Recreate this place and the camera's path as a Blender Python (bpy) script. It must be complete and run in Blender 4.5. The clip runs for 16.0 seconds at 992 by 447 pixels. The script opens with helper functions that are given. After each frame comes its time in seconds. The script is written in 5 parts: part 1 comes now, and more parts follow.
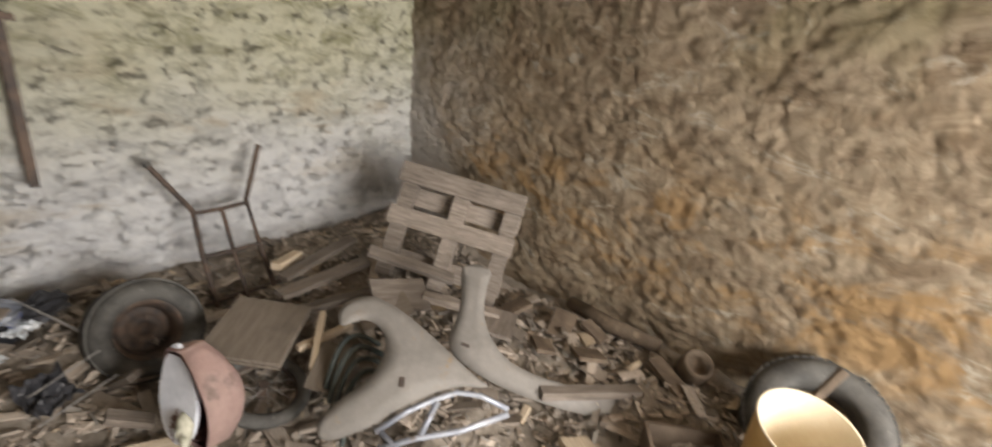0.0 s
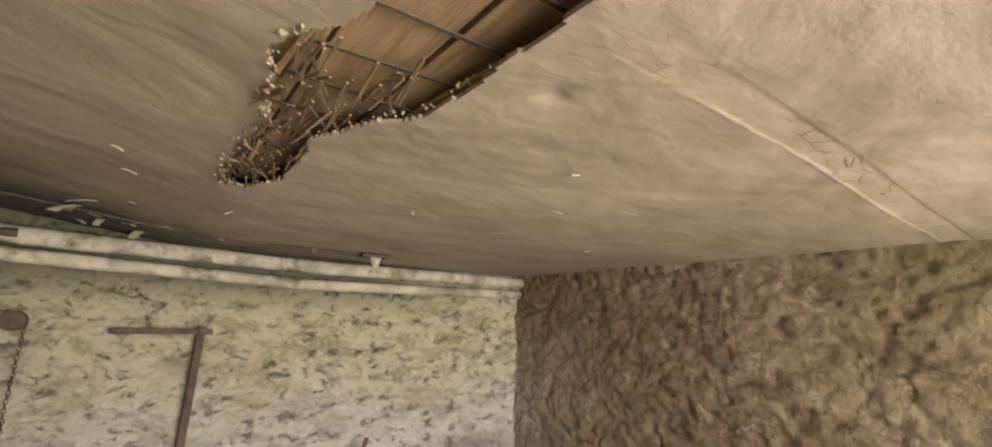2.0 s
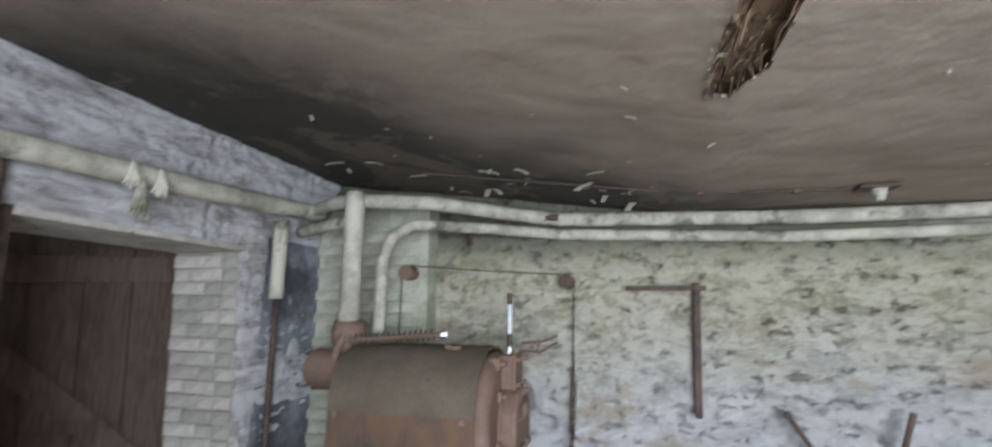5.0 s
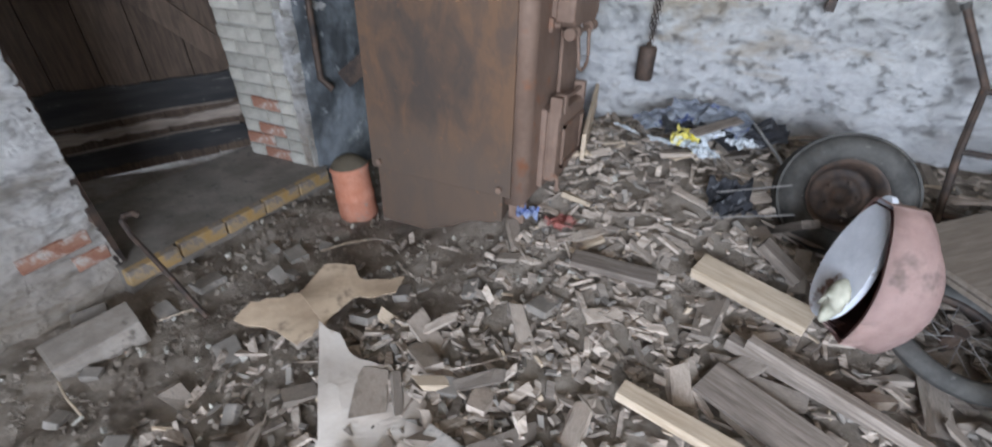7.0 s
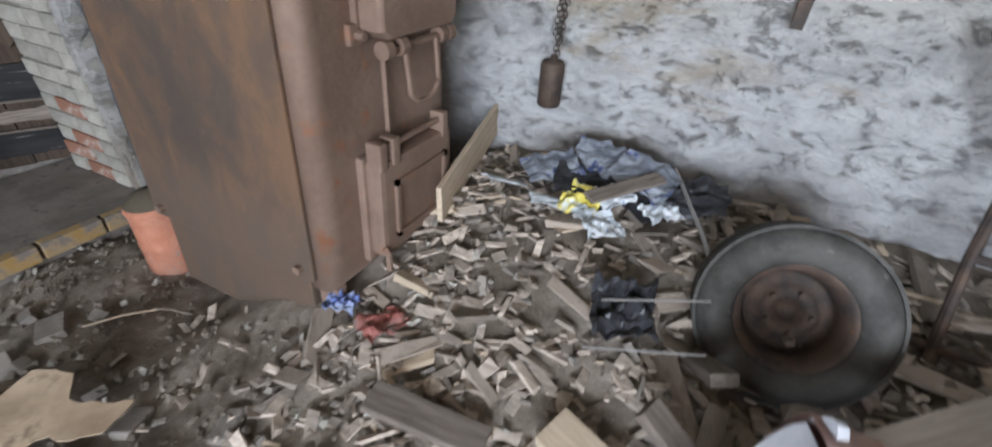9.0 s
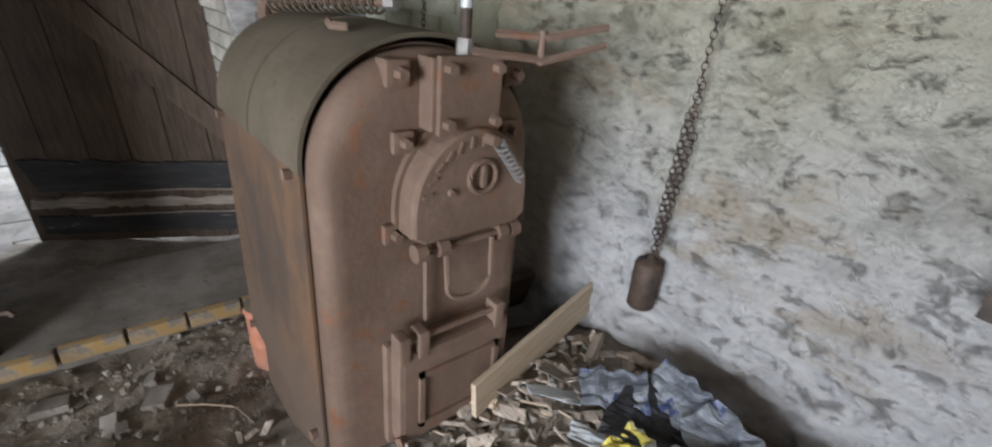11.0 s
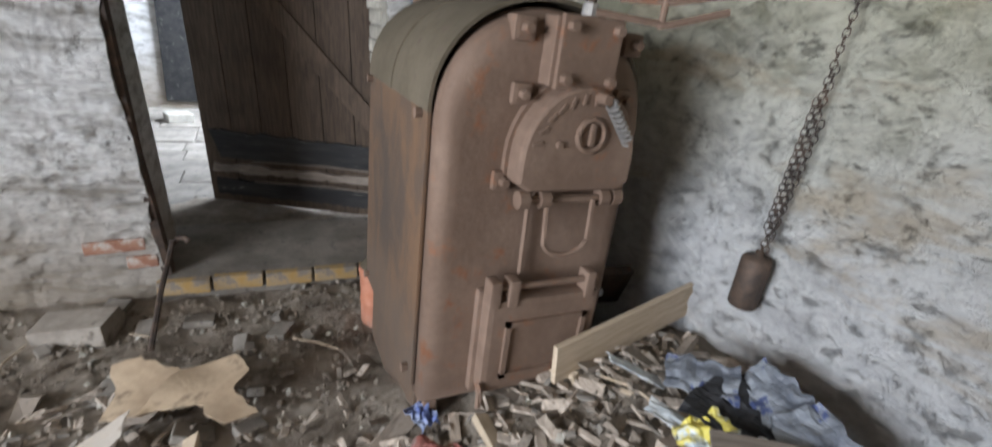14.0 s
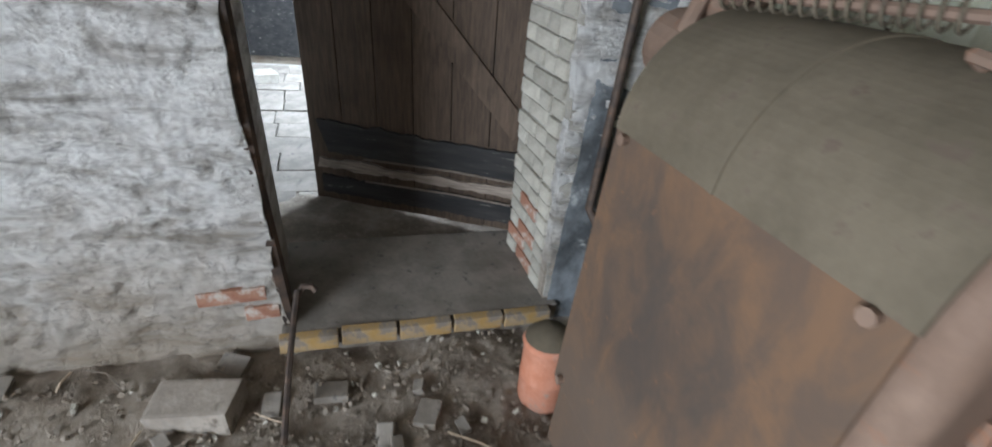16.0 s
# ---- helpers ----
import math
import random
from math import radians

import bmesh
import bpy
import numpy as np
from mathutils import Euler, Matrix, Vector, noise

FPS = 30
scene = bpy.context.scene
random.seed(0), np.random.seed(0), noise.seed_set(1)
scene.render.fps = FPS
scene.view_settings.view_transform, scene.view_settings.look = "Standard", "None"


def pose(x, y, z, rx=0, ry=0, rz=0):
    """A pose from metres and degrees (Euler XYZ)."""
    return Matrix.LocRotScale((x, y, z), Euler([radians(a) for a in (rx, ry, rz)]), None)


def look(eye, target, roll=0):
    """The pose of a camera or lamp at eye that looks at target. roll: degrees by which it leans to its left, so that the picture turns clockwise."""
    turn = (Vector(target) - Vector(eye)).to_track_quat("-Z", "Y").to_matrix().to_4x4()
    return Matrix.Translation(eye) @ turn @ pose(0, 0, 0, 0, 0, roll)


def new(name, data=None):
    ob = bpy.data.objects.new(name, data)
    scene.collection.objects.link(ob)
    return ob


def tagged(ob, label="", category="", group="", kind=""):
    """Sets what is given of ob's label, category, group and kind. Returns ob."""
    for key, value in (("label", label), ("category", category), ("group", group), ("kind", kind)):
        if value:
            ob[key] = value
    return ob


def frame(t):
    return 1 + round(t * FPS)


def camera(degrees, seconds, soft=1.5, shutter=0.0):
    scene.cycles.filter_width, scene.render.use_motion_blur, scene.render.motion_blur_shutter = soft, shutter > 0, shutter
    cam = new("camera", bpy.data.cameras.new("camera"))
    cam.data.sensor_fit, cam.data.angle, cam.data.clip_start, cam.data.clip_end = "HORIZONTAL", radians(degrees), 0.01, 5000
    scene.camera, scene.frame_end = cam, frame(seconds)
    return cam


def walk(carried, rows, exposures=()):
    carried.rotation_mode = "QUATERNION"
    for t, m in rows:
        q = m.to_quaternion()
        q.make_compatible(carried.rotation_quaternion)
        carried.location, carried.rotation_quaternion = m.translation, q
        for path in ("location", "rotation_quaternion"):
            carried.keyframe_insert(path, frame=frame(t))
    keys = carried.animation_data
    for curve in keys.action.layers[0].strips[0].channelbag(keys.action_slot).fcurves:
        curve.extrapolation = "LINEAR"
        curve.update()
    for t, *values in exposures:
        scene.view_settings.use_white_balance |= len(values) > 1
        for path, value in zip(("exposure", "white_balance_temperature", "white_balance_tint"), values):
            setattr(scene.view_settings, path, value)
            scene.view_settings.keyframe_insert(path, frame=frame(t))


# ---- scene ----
cam = camera(90.6, 16.0, soft=1.8, shutter=0.5)
PATH = [
    (0, (-0.306, 1.007, 1.94), (1.124, 2.178, 1.177), 5.5),
    (0.5, (-0.35, 0.918, 1.91), (0.942, 2.376, 1.457), 3.3),
    (1, (-0.275, 0.795, 1.873), (0.914, 2.403, 1.863), 1.8),
    (1.5, (-0.29, 0.784, 1.89), (0.852, 2.408, 2.129), 2.1),
    (2, (-0.309, 0.799, 1.894), (0.822, 2.404, 2.276), 1.8),
    (2.5, (-0.344, 0.831, 1.896), (0.766, 2.428, 2.366), 0.8),
    (3, (-0.401, 0.865, 1.89), (0.553, 2.557, 2.365), -0.2),
    (3.5, (-0.483, 0.847, 1.867), (0.161, 2.679, 2.346), -1.1),
    (3.7, (-0.498, 0.842, 1.86), (-0.003, 2.719, 2.342), -1.3),
    (5.8, (-0.348, 0.931, 1.468), (-1.191, 2.744, 1.412), 1.9),
    (6, (-0.326, 0.973, 1.435), (-1.193, 2.759, 1.188), 1.7),
    (6.2, (-0.29, 1.028, 1.398), (-1.173, 2.776, 0.988), 1.2),
    (6.3, (-0.301, 1.065, 1.385), (-1.163, 2.798, 0.882), 1.5),
    (6.5, (-0.328, 1.126, 1.344), (-1.147, 2.832, 0.697), 1.5),
    (7, (-0.352, 1.29, 1.319), (-1.076, 2.854, 0.305), 1.7),
    (7.5, (-0.257, 1.46, 1.282), (-0.934, 2.98, 0.173), 2.1),
    (8, (-0.171, 1.663, 1.259), (-0.815, 3.198, 0.15), 3.2),
    (8.2, (-0.175, 1.762, 1.259), (-0.814, 3.305, 0.16), 3.4),
    (10.3, (-0.102, 2.614, 1.493), (-1.186, 3.962, 0.49), 5.9),
    (10.5, (-0.096, 2.621, 1.515), (-1.27, 3.933, 0.567), 6.1),
    (11, (-0.068, 2.631, 1.557), (-1.443, 3.817, 0.718), 4.9),
    (11.5, (-0.041, 2.619, 1.575), (-1.531, 3.752, 0.871), 4.8),
    (12, (-0.005, 2.59, 1.565), (-1.57, 3.69, 0.981), 5.3),
    (12.5, (0.023, 2.571, 1.549), (-1.607, 3.612, 1.037), 5.6),
    (13, (0.04, 2.555, 1.484), (-1.64, 3.514, 0.978), 6.0),
    (13.5, (0.056, 2.571, 1.439), (-1.663, 3.457, 0.93), 6.5),
    (14, (0.07, 2.582, 1.394), (-1.589, 3.419, 0.654), 7.1),
    (14.5, (0.004, 2.537, 1.41), (-1.569, 3.318, 0.454), 7.8),
    (15, (-0.21, 2.451, 1.452), (-1.783, 3.187, 0.46), 8.5),
    (15.5, (-0.569, 2.328, 1.495), (-2.162, 3.019, 0.502), 8.6),
    (16, (-0.805, 2.291, 1.523), (-2.422, 2.938, 0.539), 8.2),
]
walk(cam, [(t, look(eye, target, roll)) for t, eye, target, roll in PATH], [(0.0, 0.05, 7050, 12), (2.5, -0.17, 8200, 13), (3.7, 0.03, 6800, 11), (5.8, 0.02, 5500, 11), (8.2, 0.36, 5600, 9), (10.5, 0.26, 5950, 10), (13.0, 0.28, 6000, 10), (14.5, 0.38, 5900, 8), (16.0, 0.4, 5750, 6)])

# ---- daylight through the south opening and in the far room ----
world = bpy.data.worlds.new("sky")
scene.world = world
world.use_nodes = True
_sky = world.node_tree.nodes.new("ShaderNodeTexSky")
_sky.sky_type = "NISHITA"
_sky.sun_disc = False
_sky.sun_elevation = radians(35)
_sky.sun_rotation = radians(150)
world.node_tree.links.new(_sky.outputs[0], world.node_tree.nodes["Background"].inputs[0])
world.node_tree.nodes["Background"].inputs[1].default_value = 0.12


def area_light(name, m, sx, sy, watts, colour):
    data = bpy.data.lights.new(name, "AREA")
    data.shape, data.size, data.size_y, data.energy, data.color = "RECTANGLE", sx, sy, watts, colour
    ob = new(name, data)
    ob.matrix_world = m
    return ob


area_light("daylight_south", look((0.75, -1.02, 1.45), (0.3, 4.0, 0.95)), 2.1, 1.4, 232, (0.97, 0.98, 1.0))
area_light("daylight_far_room", look((-6.0, 3.85, 1.55), (-5.8, 0.0, 0.2)), 1.4, 1.4, 480, (0.86, 0.92, 1.0))


# ---- mesh tools ----
def vnoise(x, y, seed=0):
    """Smooth value noise on arrays, about -1 to 1."""
    x, y = np.asarray(x, float), np.asarray(y, float)
    xi, yi = np.floor(x), np.floor(y)
    fx, fy = x - xi, y - yi
    fx, fy = fx * fx * (3 - 2 * fx), fy * fy * (3 - 2 * fy)

    def hsh(a, b):
        v = np.sin(a * 127.1 + b * 311.7 + seed * 74.7) * 43758.5453
        return (v - np.floor(v)) * 2 - 1
    top = hsh(xi, yi) * (1 - fx) + hsh(xi + 1, yi) * fx
    low = hsh(xi, yi + 1) * (1 - fx) + hsh(xi + 1, yi + 1) * fx
    return top * (1 - fy) + low * fy


def fbm(x, y, octaves=4, seed=0):
    total, amp = 0.0, 1.0
    for o in range(octaves):
        total = total + amp * vnoise(x * 2 ** o, y * 2 ** o, seed + o * 13)
        amp *= 0.5
    return total


def ramp01(v):
    v = np.clip(v, 0, 1)
    return v * v * (3 - 2 * v)


def mesh_of(bm, name, material, smooth=False):
    me = bpy.data.meshes.new(name)
    bmesh.ops.recalc_face_normals(bm, faces=bm.faces)
    bm.to_mesh(me)
    bm.free()
    if material:
        me.materials.append(material)
    if smooth:
        me.polygons.foreach_set("use_smooth", [True] * len(me.polygons))
    return me


def thing(name, m, label, category, group="", kind=""):
    ob = new(name)
    ob.empty_display_size = 0.05
    ob.matrix_world = m
    return tagged(ob, label, category, group, kind)


def part(name, bm, material, parent=None, label="", smooth=False):
    ob = new(name, mesh_of(bm, name, material, smooth))
    ob.parent = parent
    return tagged(ob, label)


def single(name, bm, material, m, label, category, group="", kind="", smooth=False):
    ob = new(name, mesh_of(bm, name, material, smooth))
    ob.matrix_world = m
    return tagged(ob, label, category, group, kind)


def box(bm, x0, x1, y0, y1, z0, z1, m=None, bevel=0.0):
    r = bmesh.ops.create_cube(bm, size=1.0)
    vs = r["verts"]
    for v in vs:
        v.co = Vector(((x0 + x1) / 2 + v.co.x * (x1 - x0), (y0 + y1) / 2 + v.co.y * (y1 - y0), (z0 + z1) / 2 + v.co.z * (z1 - z0)))
    if bevel:
        es = list({e for v in vs for e in v.link_edges})
        out = bmesh.ops.bevel(bm, geom=es, offset=bevel, segments=2, affect="EDGES", profile=0.7)
        vs = list({v for f in out["faces"] for v in f.verts} | {v for v in vs if v.is_valid})
    if m is not None:
        bmesh.ops.transform(bm, matrix=m, verts=[v for v in vs if v.is_valid])
    return bm


def cyl(bm, a, b, r1, r2=None, seg=16, caps=True):
    """A cylinder or cone from a to b."""
    a, b = Vector(a), Vector(b)
    d = b - a
    m = Matrix.Translation((a + b) / 2) @ d.to_track_quat("Z", "Y").to_matrix().to_4x4()
    bmesh.ops.create_cone(bm, cap_ends=caps, segments=seg, radius1=r1, radius2=r1 if r2 is None else r2, depth=d.length, matrix=m)
    return bm


def tube(bm, points, r, seg=8, closed=False):
    """A round bar along a line of points."""
    pts = [Vector(p) for p in points]
    rings = []
    n = len(pts)
    up = Vector((0.13, 0.31, 0.94)).normalized()
    for i, p in enumerate(pts):
        if closed:
            d = pts[(i + 1) % n] - pts[i - 1]
        else:
            d = pts[min(i + 1, n - 1)] - pts[max(i - 1, 0)]
        d.normalize()
        side = d.cross(up)
        if side.length < 0.05:
            side = d.cross(Vector((1, 0, 0)))
        side.normalize()
        up2 = side.cross(d).normalized()
        rad = r[i] if isinstance(r, (list, tuple)) else r
        rings.append([bm.verts.new(p + side * rad * math.cos(2 * math.pi * k / seg) + up2 * rad * math.sin(2 * math.pi * k / seg)) for k in range(seg)])
    for i in range(n if closed else n - 1):
        q, w = rings[i], rings[(i + 1) % n]
        for k in range(seg):
            bm.faces.new((q[k], q[(k + 1) % seg], w[(k + 1) % seg], w[k]))
    if not closed:
        bm.faces.new(rings[0][::-1])
        bm.faces.new(rings[-1])
    return bm


def prism(bm, outline, d0, d1, m=None):
    """A plate: a 2D outline in the local x, y plane, from z = d0 to d1."""
    lo = [bm.verts.new((x, y, d0)) for x, y in outline]
    hi = [bm.verts.new((x, y, d1)) for x, y in outline]
    bm.faces.new(lo[::-1])
    bm.faces.new(hi)
    n = len(lo)
    for i in range(n):
        bm.faces.new((lo[i], lo[(i + 1) % n], hi[(i + 1) % n], hi[i]))
    if m is not None:
        bmesh.ops.transform(bm, matrix=m, verts=lo + hi)
    return bm


def lathe(bm, profile, seg=32, m=None):
    """Spins (radius, height) pairs round z."""
    rings = [[bm.verts.new((r * math.cos(2 * math.pi * k / seg), r * math.sin(2 * math.pi * k / seg), z)) for k in range(seg)] for r, z in profile]
    for q, w in zip(rings, rings[1:]):
        for k in range(seg):
            bm.faces.new((q[k], q[(k + 1) % seg], w[(k + 1) % seg], w[k]))
    if m is not None:
        bmesh.ops.transform(bm, matrix=m, verts=[v for ring in rings for v in ring])
    return bm


def sheet(us, vs, place, keep=None, thick=0.0):
    """A surface from a grid of parameters: place(U, V) gives x, y, z arrays; keep(U, V) says which cells stay; thick closes it backwards by an offset vector."""
    U, V = np.meshgrid(us, vs, indexing="ij")
    X, Y, Z = place(U, V)
    nu, nv = U.shape
    co = np.stack([X, Y, Z], -1).reshape(-1, 3)
    idx = np.arange(nu * nv).reshape(nu, nv)
    quads = np.stack([idx[:-1, :-1], idx[1:, :-1], idx[1:, 1:], idx[:-1, 1:]], -1)
    mask = np.ones(quads.shape[:2], bool)
    if keep is not None:
        uc, vc = (U[:-1, :-1] + U[1:, 1:]) / 2, (V[:-1, :-1] + V[1:, 1:]) / 2
        mask = keep(uc, vc)
    quads = quads[mask]
    verts, faces = co.tolist(), quads.tolist()
    if thick:
        off = np.array(thick, float)
        edge = {}
        for f in faces:
            for k in range(4):
                e = (f[k], f[(k + 1) % 4])
                if (e[1], e[0]) in edge:
                    del edge[(e[1], e[0])]
                else:
                    edge[e] = 1
        low, rim = {}, {}
        for a, b in edge:
            for v in (a, b):
                if v not in low:
                    low[v], rim[v] = len(verts), len(verts) + 1
                    verts += [(co[v] + off).tolist(), co[v].tolist()]
        faces += [[rim[b], rim[a], low[a], low[b]] for a, b in edge]
    me = bpy.data.meshes.new("sheet")
    me.from_pydata(verts, [], faces)
    me.polygons.foreach_set("use_smooth", [True] * len(me.polygons))
    me.validate()
    return me


# ---- materials ----
class Nodes:
    def __init__(self, name):
        self.mat = bpy.data.materials.new(name)
        self.mat.use_nodes = True
        self.t = self.mat.node_tree
        self.bsdf = self.t.nodes["Principled BSDF"]
        self.coord = self.t.nodes.new("ShaderNodeTexCoord").outputs["Object"]

    def put(self, kind, **inputs):
        n = self.t.nodes.new(kind)
        for k, v in inputs.items():
            key = k.replace("_", " ")
            if isinstance(v, bpy.types.NodeSocket):
                self.t.links.new(v, n.inputs[key])
            else:
                n.inputs[key].default_value = v
        return n

    def noise(self, scale, detail=6, rough=0.6, stretch=(1, 1, 1), distort=0.0):
        m = self.put("ShaderNodeMapping", Vector=self.coord, Scale=stretch)
        return self.put("ShaderNodeTexNoise", Vector=m.outputs[0], Scale=scale, Detail=detail, Roughness=rough, Distortion=distort).outputs["Fac"]

    def steps(self, fac, lo, hi):
        n = self.t.nodes.new("ShaderNodeMapRange")
        n.interpolation_type = "SMOOTHSTEP"
        self.t.links.new(fac, n.inputs[0])
        n.inputs[1].default_value, n.inputs[2].default_value = lo, hi
        return n.outputs[0]

    def mix(self, fac, a, b, mode="MIX"):
        n = self.t.nodes.new("ShaderNodeMix")
        n.data_type, n.blend_type = "RGBA", mode
        for sock, v in ((n.inputs[0], fac), (n.inputs[6], a), (n.inputs[7], b)):
            if isinstance(v, bpy.types.NodeSocket):
                self.t.links.new(v, sock)
            elif isinstance(v, (int, float)):
                sock.default_value = v
            else:
                sock.default_value = (*v, 1)
        return n.outputs[2]

    def math(self, op, a, b=0.0):
        n = self.t.nodes.new("ShaderNodeMath")
        n.operation = op
        for sock, v in zip(n.inputs, (a, b)):
            if isinstance(v, bpy.types.NodeSocket):
                self.t.links.new(v, sock)
            else:
                sock.default_value = v
        return n.outputs[0]

    def along(self, k):
        n = self.put("ShaderNodeSeparateXYZ", Vector=self.coord)
        return n.outputs[k]

    def finish(self, colour, rough=0.8, bump=None, strength=0.5, dist=0.01, metal=0.0):
        for sock, v in ((self.bsdf.inputs["Base Color"], colour), (self.bsdf.inputs["Roughness"], rough), (self.bsdf.inputs["Metallic"], metal)):
            if isinstance(v, bpy.types.NodeSocket):
                self.t.links.new(v, sock)
            elif isinstance(v, (int, float)):
                sock.default_value = v
            else:
                sock.default_value = (*v, 1)
        self.bsdf.inputs["Specular IOR Level"].default_value = 0.25
        if bump is not None:
            b = self.put("ShaderNodeBump", Height=bump, Strength=strength, Distance=dist)
            self.t.links.new(b.outputs[0], self.bsdf.inputs["Normal"])
        return self.mat


def plain(name, c1, c2, scale=8.0, rough=0.75, c3=None, spot=(0.6, 0.75), spot_scale=30.0, bump=0.4, dist=0.004, metal=0.0, stretch=(1, 1, 1), vary=0.0):
    """A surface of two mottled colours with spots of a third, and a fine relief."""
    n = Nodes(name)
    big = n.noise(scale, 5, 0.65, stretch)
    fine = n.noise(scale * 9, 6, 0.7, stretch)
    col = n.mix(n.steps(big, 0.35, 0.65), c1, c2)
    col = n.mix(0.35, col, n.mix(fine, (0.25, 0.25, 0.25), (0.8, 0.8, 0.8)), "OVERLAY")
    if c3:
        col = n.mix(n.steps(n.noise(spot_scale, 4, 0.7, stretch), *spot), col, c3)
    if vary:
        info = n.t.nodes.new("ShaderNodeObjectInfo").outputs["Random"]
        geo = n.t.nodes.new("ShaderNodeNewGeometry").outputs["Random Per Island"]
        r = n.math("FRACT", n.math("ADD", info, geo))
        v = n.math("ADD", n.math("MULTIPLY", r, vary * 2), 1 - vary)
        comb = n.put("ShaderNodeCombineColor")
        for k in range(3):
            n.t.links.new(v, comb.inputs[k])
        col = n.mix(1.0, col, comb.outputs[0], "MULTIPLY")
    return n.finish(col, rough, fine, bump, dist, metal)


def plaster_white():
    n = Nodes("whitewashed_rough_render")
    z = n.along(2)
    big = n.noise(1.3, 5, 0.6)
    mid = n.noise(6, 7, 0.7, (1, 1, 1.8), 0.6)
    fine = n.noise(38, 8, 0.75)
    high = n.steps(n.math("ADD", z, n.math("MULTIPLY", big, 0.9)), 1.15, 2.3)
    low = n.mix(n.steps(mid, 0.3, 0.6), (0.62, 0.62, 0.63), (0.85, 0.85, 0.85))
    up = n.mix(n.steps(mid, 0.34, 0.58), (0.41, 0.395, 0.25), (0.74, 0.715, 0.54))
    col = n.mix(high, low, up)
    band = n.steps(n.noise(2.1, 6, 0.65, (0.7, 0.7, 2.4), 0.4), 0.52, 0.66)
    belt = n.math("MULTIPLY", n.steps(z, 0.6, 0.95), n.steps(z, 1.75, 1.3))
    col = n.mix(n.math("MULTIPLY", band, n.math("ADD", n.math("MULTIPLY", belt, 0.5), 0.15)), col, (0.52, 0.42, 0.28))
    flake = n.steps(n.noise(11, 9, 0.78, (0.9, 1, 1.5), 0.35), 0.54, 0.66)
    where = n.math("ADD", n.math("MULTIPLY", high, 0.75), n.math("MULTIPLY", n.steps(n.noise(2.7, 4, 0.6, (0.6, 1, 1.5)), 0.48, 0.62), 0.22))
    col = n.mix(n.math("MULTIPLY", n.math("MULTIPLY", flake, where), 0.8), col, (0.24, 0.22, 0.16))
    dark = n.steps(n.noise(3.4, 5, 0.6, (0.6, 1, 1.6)), 0.6, 0.75)
    col = n.mix(n.math("MULTIPLY", dark, 0.3), col, (0.36, 0.36, 0.38))
    # Paler whitewash low by the east corner, standing in for light falling there.
    lit_corner = n.math("MULTIPLY", n.steps(n.along(0), 0.5, 1.7), n.steps(n.math("ADD", z, n.math("MULTIPLY", big, 0.8)), 1.7, 1.2))
    col = n.mix(n.math("MULTIPLY", lit_corner, 0.6), col, (0.84, 0.83, 0.81))
    # Green-black darkening towards the ceiling, fading out eastwards.
    dark_top = n.math("MULTIPLY", n.steps(n.math("ADD", z, n.math("MULTIPLY", mid, 0.45)), 2.1, 2.36), n.steps(n.along(0), 2.0, 0.7))
    col = n.mix(n.math("MULTIPLY", dark_top, 0.8), col, (0.1, 0.105, 0.065))
    h = n.math("ADD", n.math("MULTIPLY", mid, 1.3), n.math("ADD", n.math("MULTIPLY", fine, 1.3), n.math("MULTIPLY", flake, -0.8)))
    return n.finish(col, 0.92, h, 0.95, 0.03)


def render_brown():
    n = Nodes("ochre_clay_render")
    z = n.along(2)
    y = n.along(1)
    big = n.noise(1.6, 5, 0.6)
    mid = n.noise(5, 8, 0.72, (1, 1, 1.7), 0.8)
    fine = n.noise(34, 8, 0.75)
    col = n.mix(n.steps(mid, 0.3, 0.66), (0.22, 0.155, 0.097), (0.49, 0.39, 0.275))
    col = n.mix(n.math("MULTIPLY", n.steps(n.noise(2.6, 6, 0.7, (1, 1, 1.6), 0.5), 0.45, 0.6), n.math("ADD", n.math("MULTIPLY", n.math("MULTIPLY", n.steps(n.math("ADD", z, n.math("MULTIPLY", big, 0.5)), 1.75, 1.35), n.steps(z, 0.5, 0.8)), 0.85), 0.1)), col, (0.42, 0.265, 0.125))
    col = n.mix(n.math("MULTIPLY", n.steps(n.noise(4.1, 7, 0.72, (1, 1, 2), 0.6), 0.56, 0.66), 0.7), col, (0.58, 0.52, 0.42))
    near = n.steps(n.math("ADD", y, n.math("MULTIPLY", big, 1.6)), 3.7, 4.7)
    mid_band = n.math("MULTIPLY", near, n.steps(n.math("ADD", n.math("MULTIPLY", z, -1.0), n.math("MULTIPLY", big, 1.2)), -1.3, -0.5))
    col = n.mix(n.math("MULTIPLY", mid_band, 0.8), col, (0.66, 0.62, 0.58))
    moss = n.math("MULTIPLY", n.steps(z, 1.6, 2.3), n.steps(big, 0.5, 0.68))
    col = n.mix(n.math("MULTIPLY", moss, 0.6), col, (0.26, 0.24, 0.12))
    h = n.math("ADD", n.math("MULTIPLY", mid, 1.2), n.math("MULTIPLY", fine, 1.6))
    return n.finish(col, 0.93, h, 1.0, 0.038)


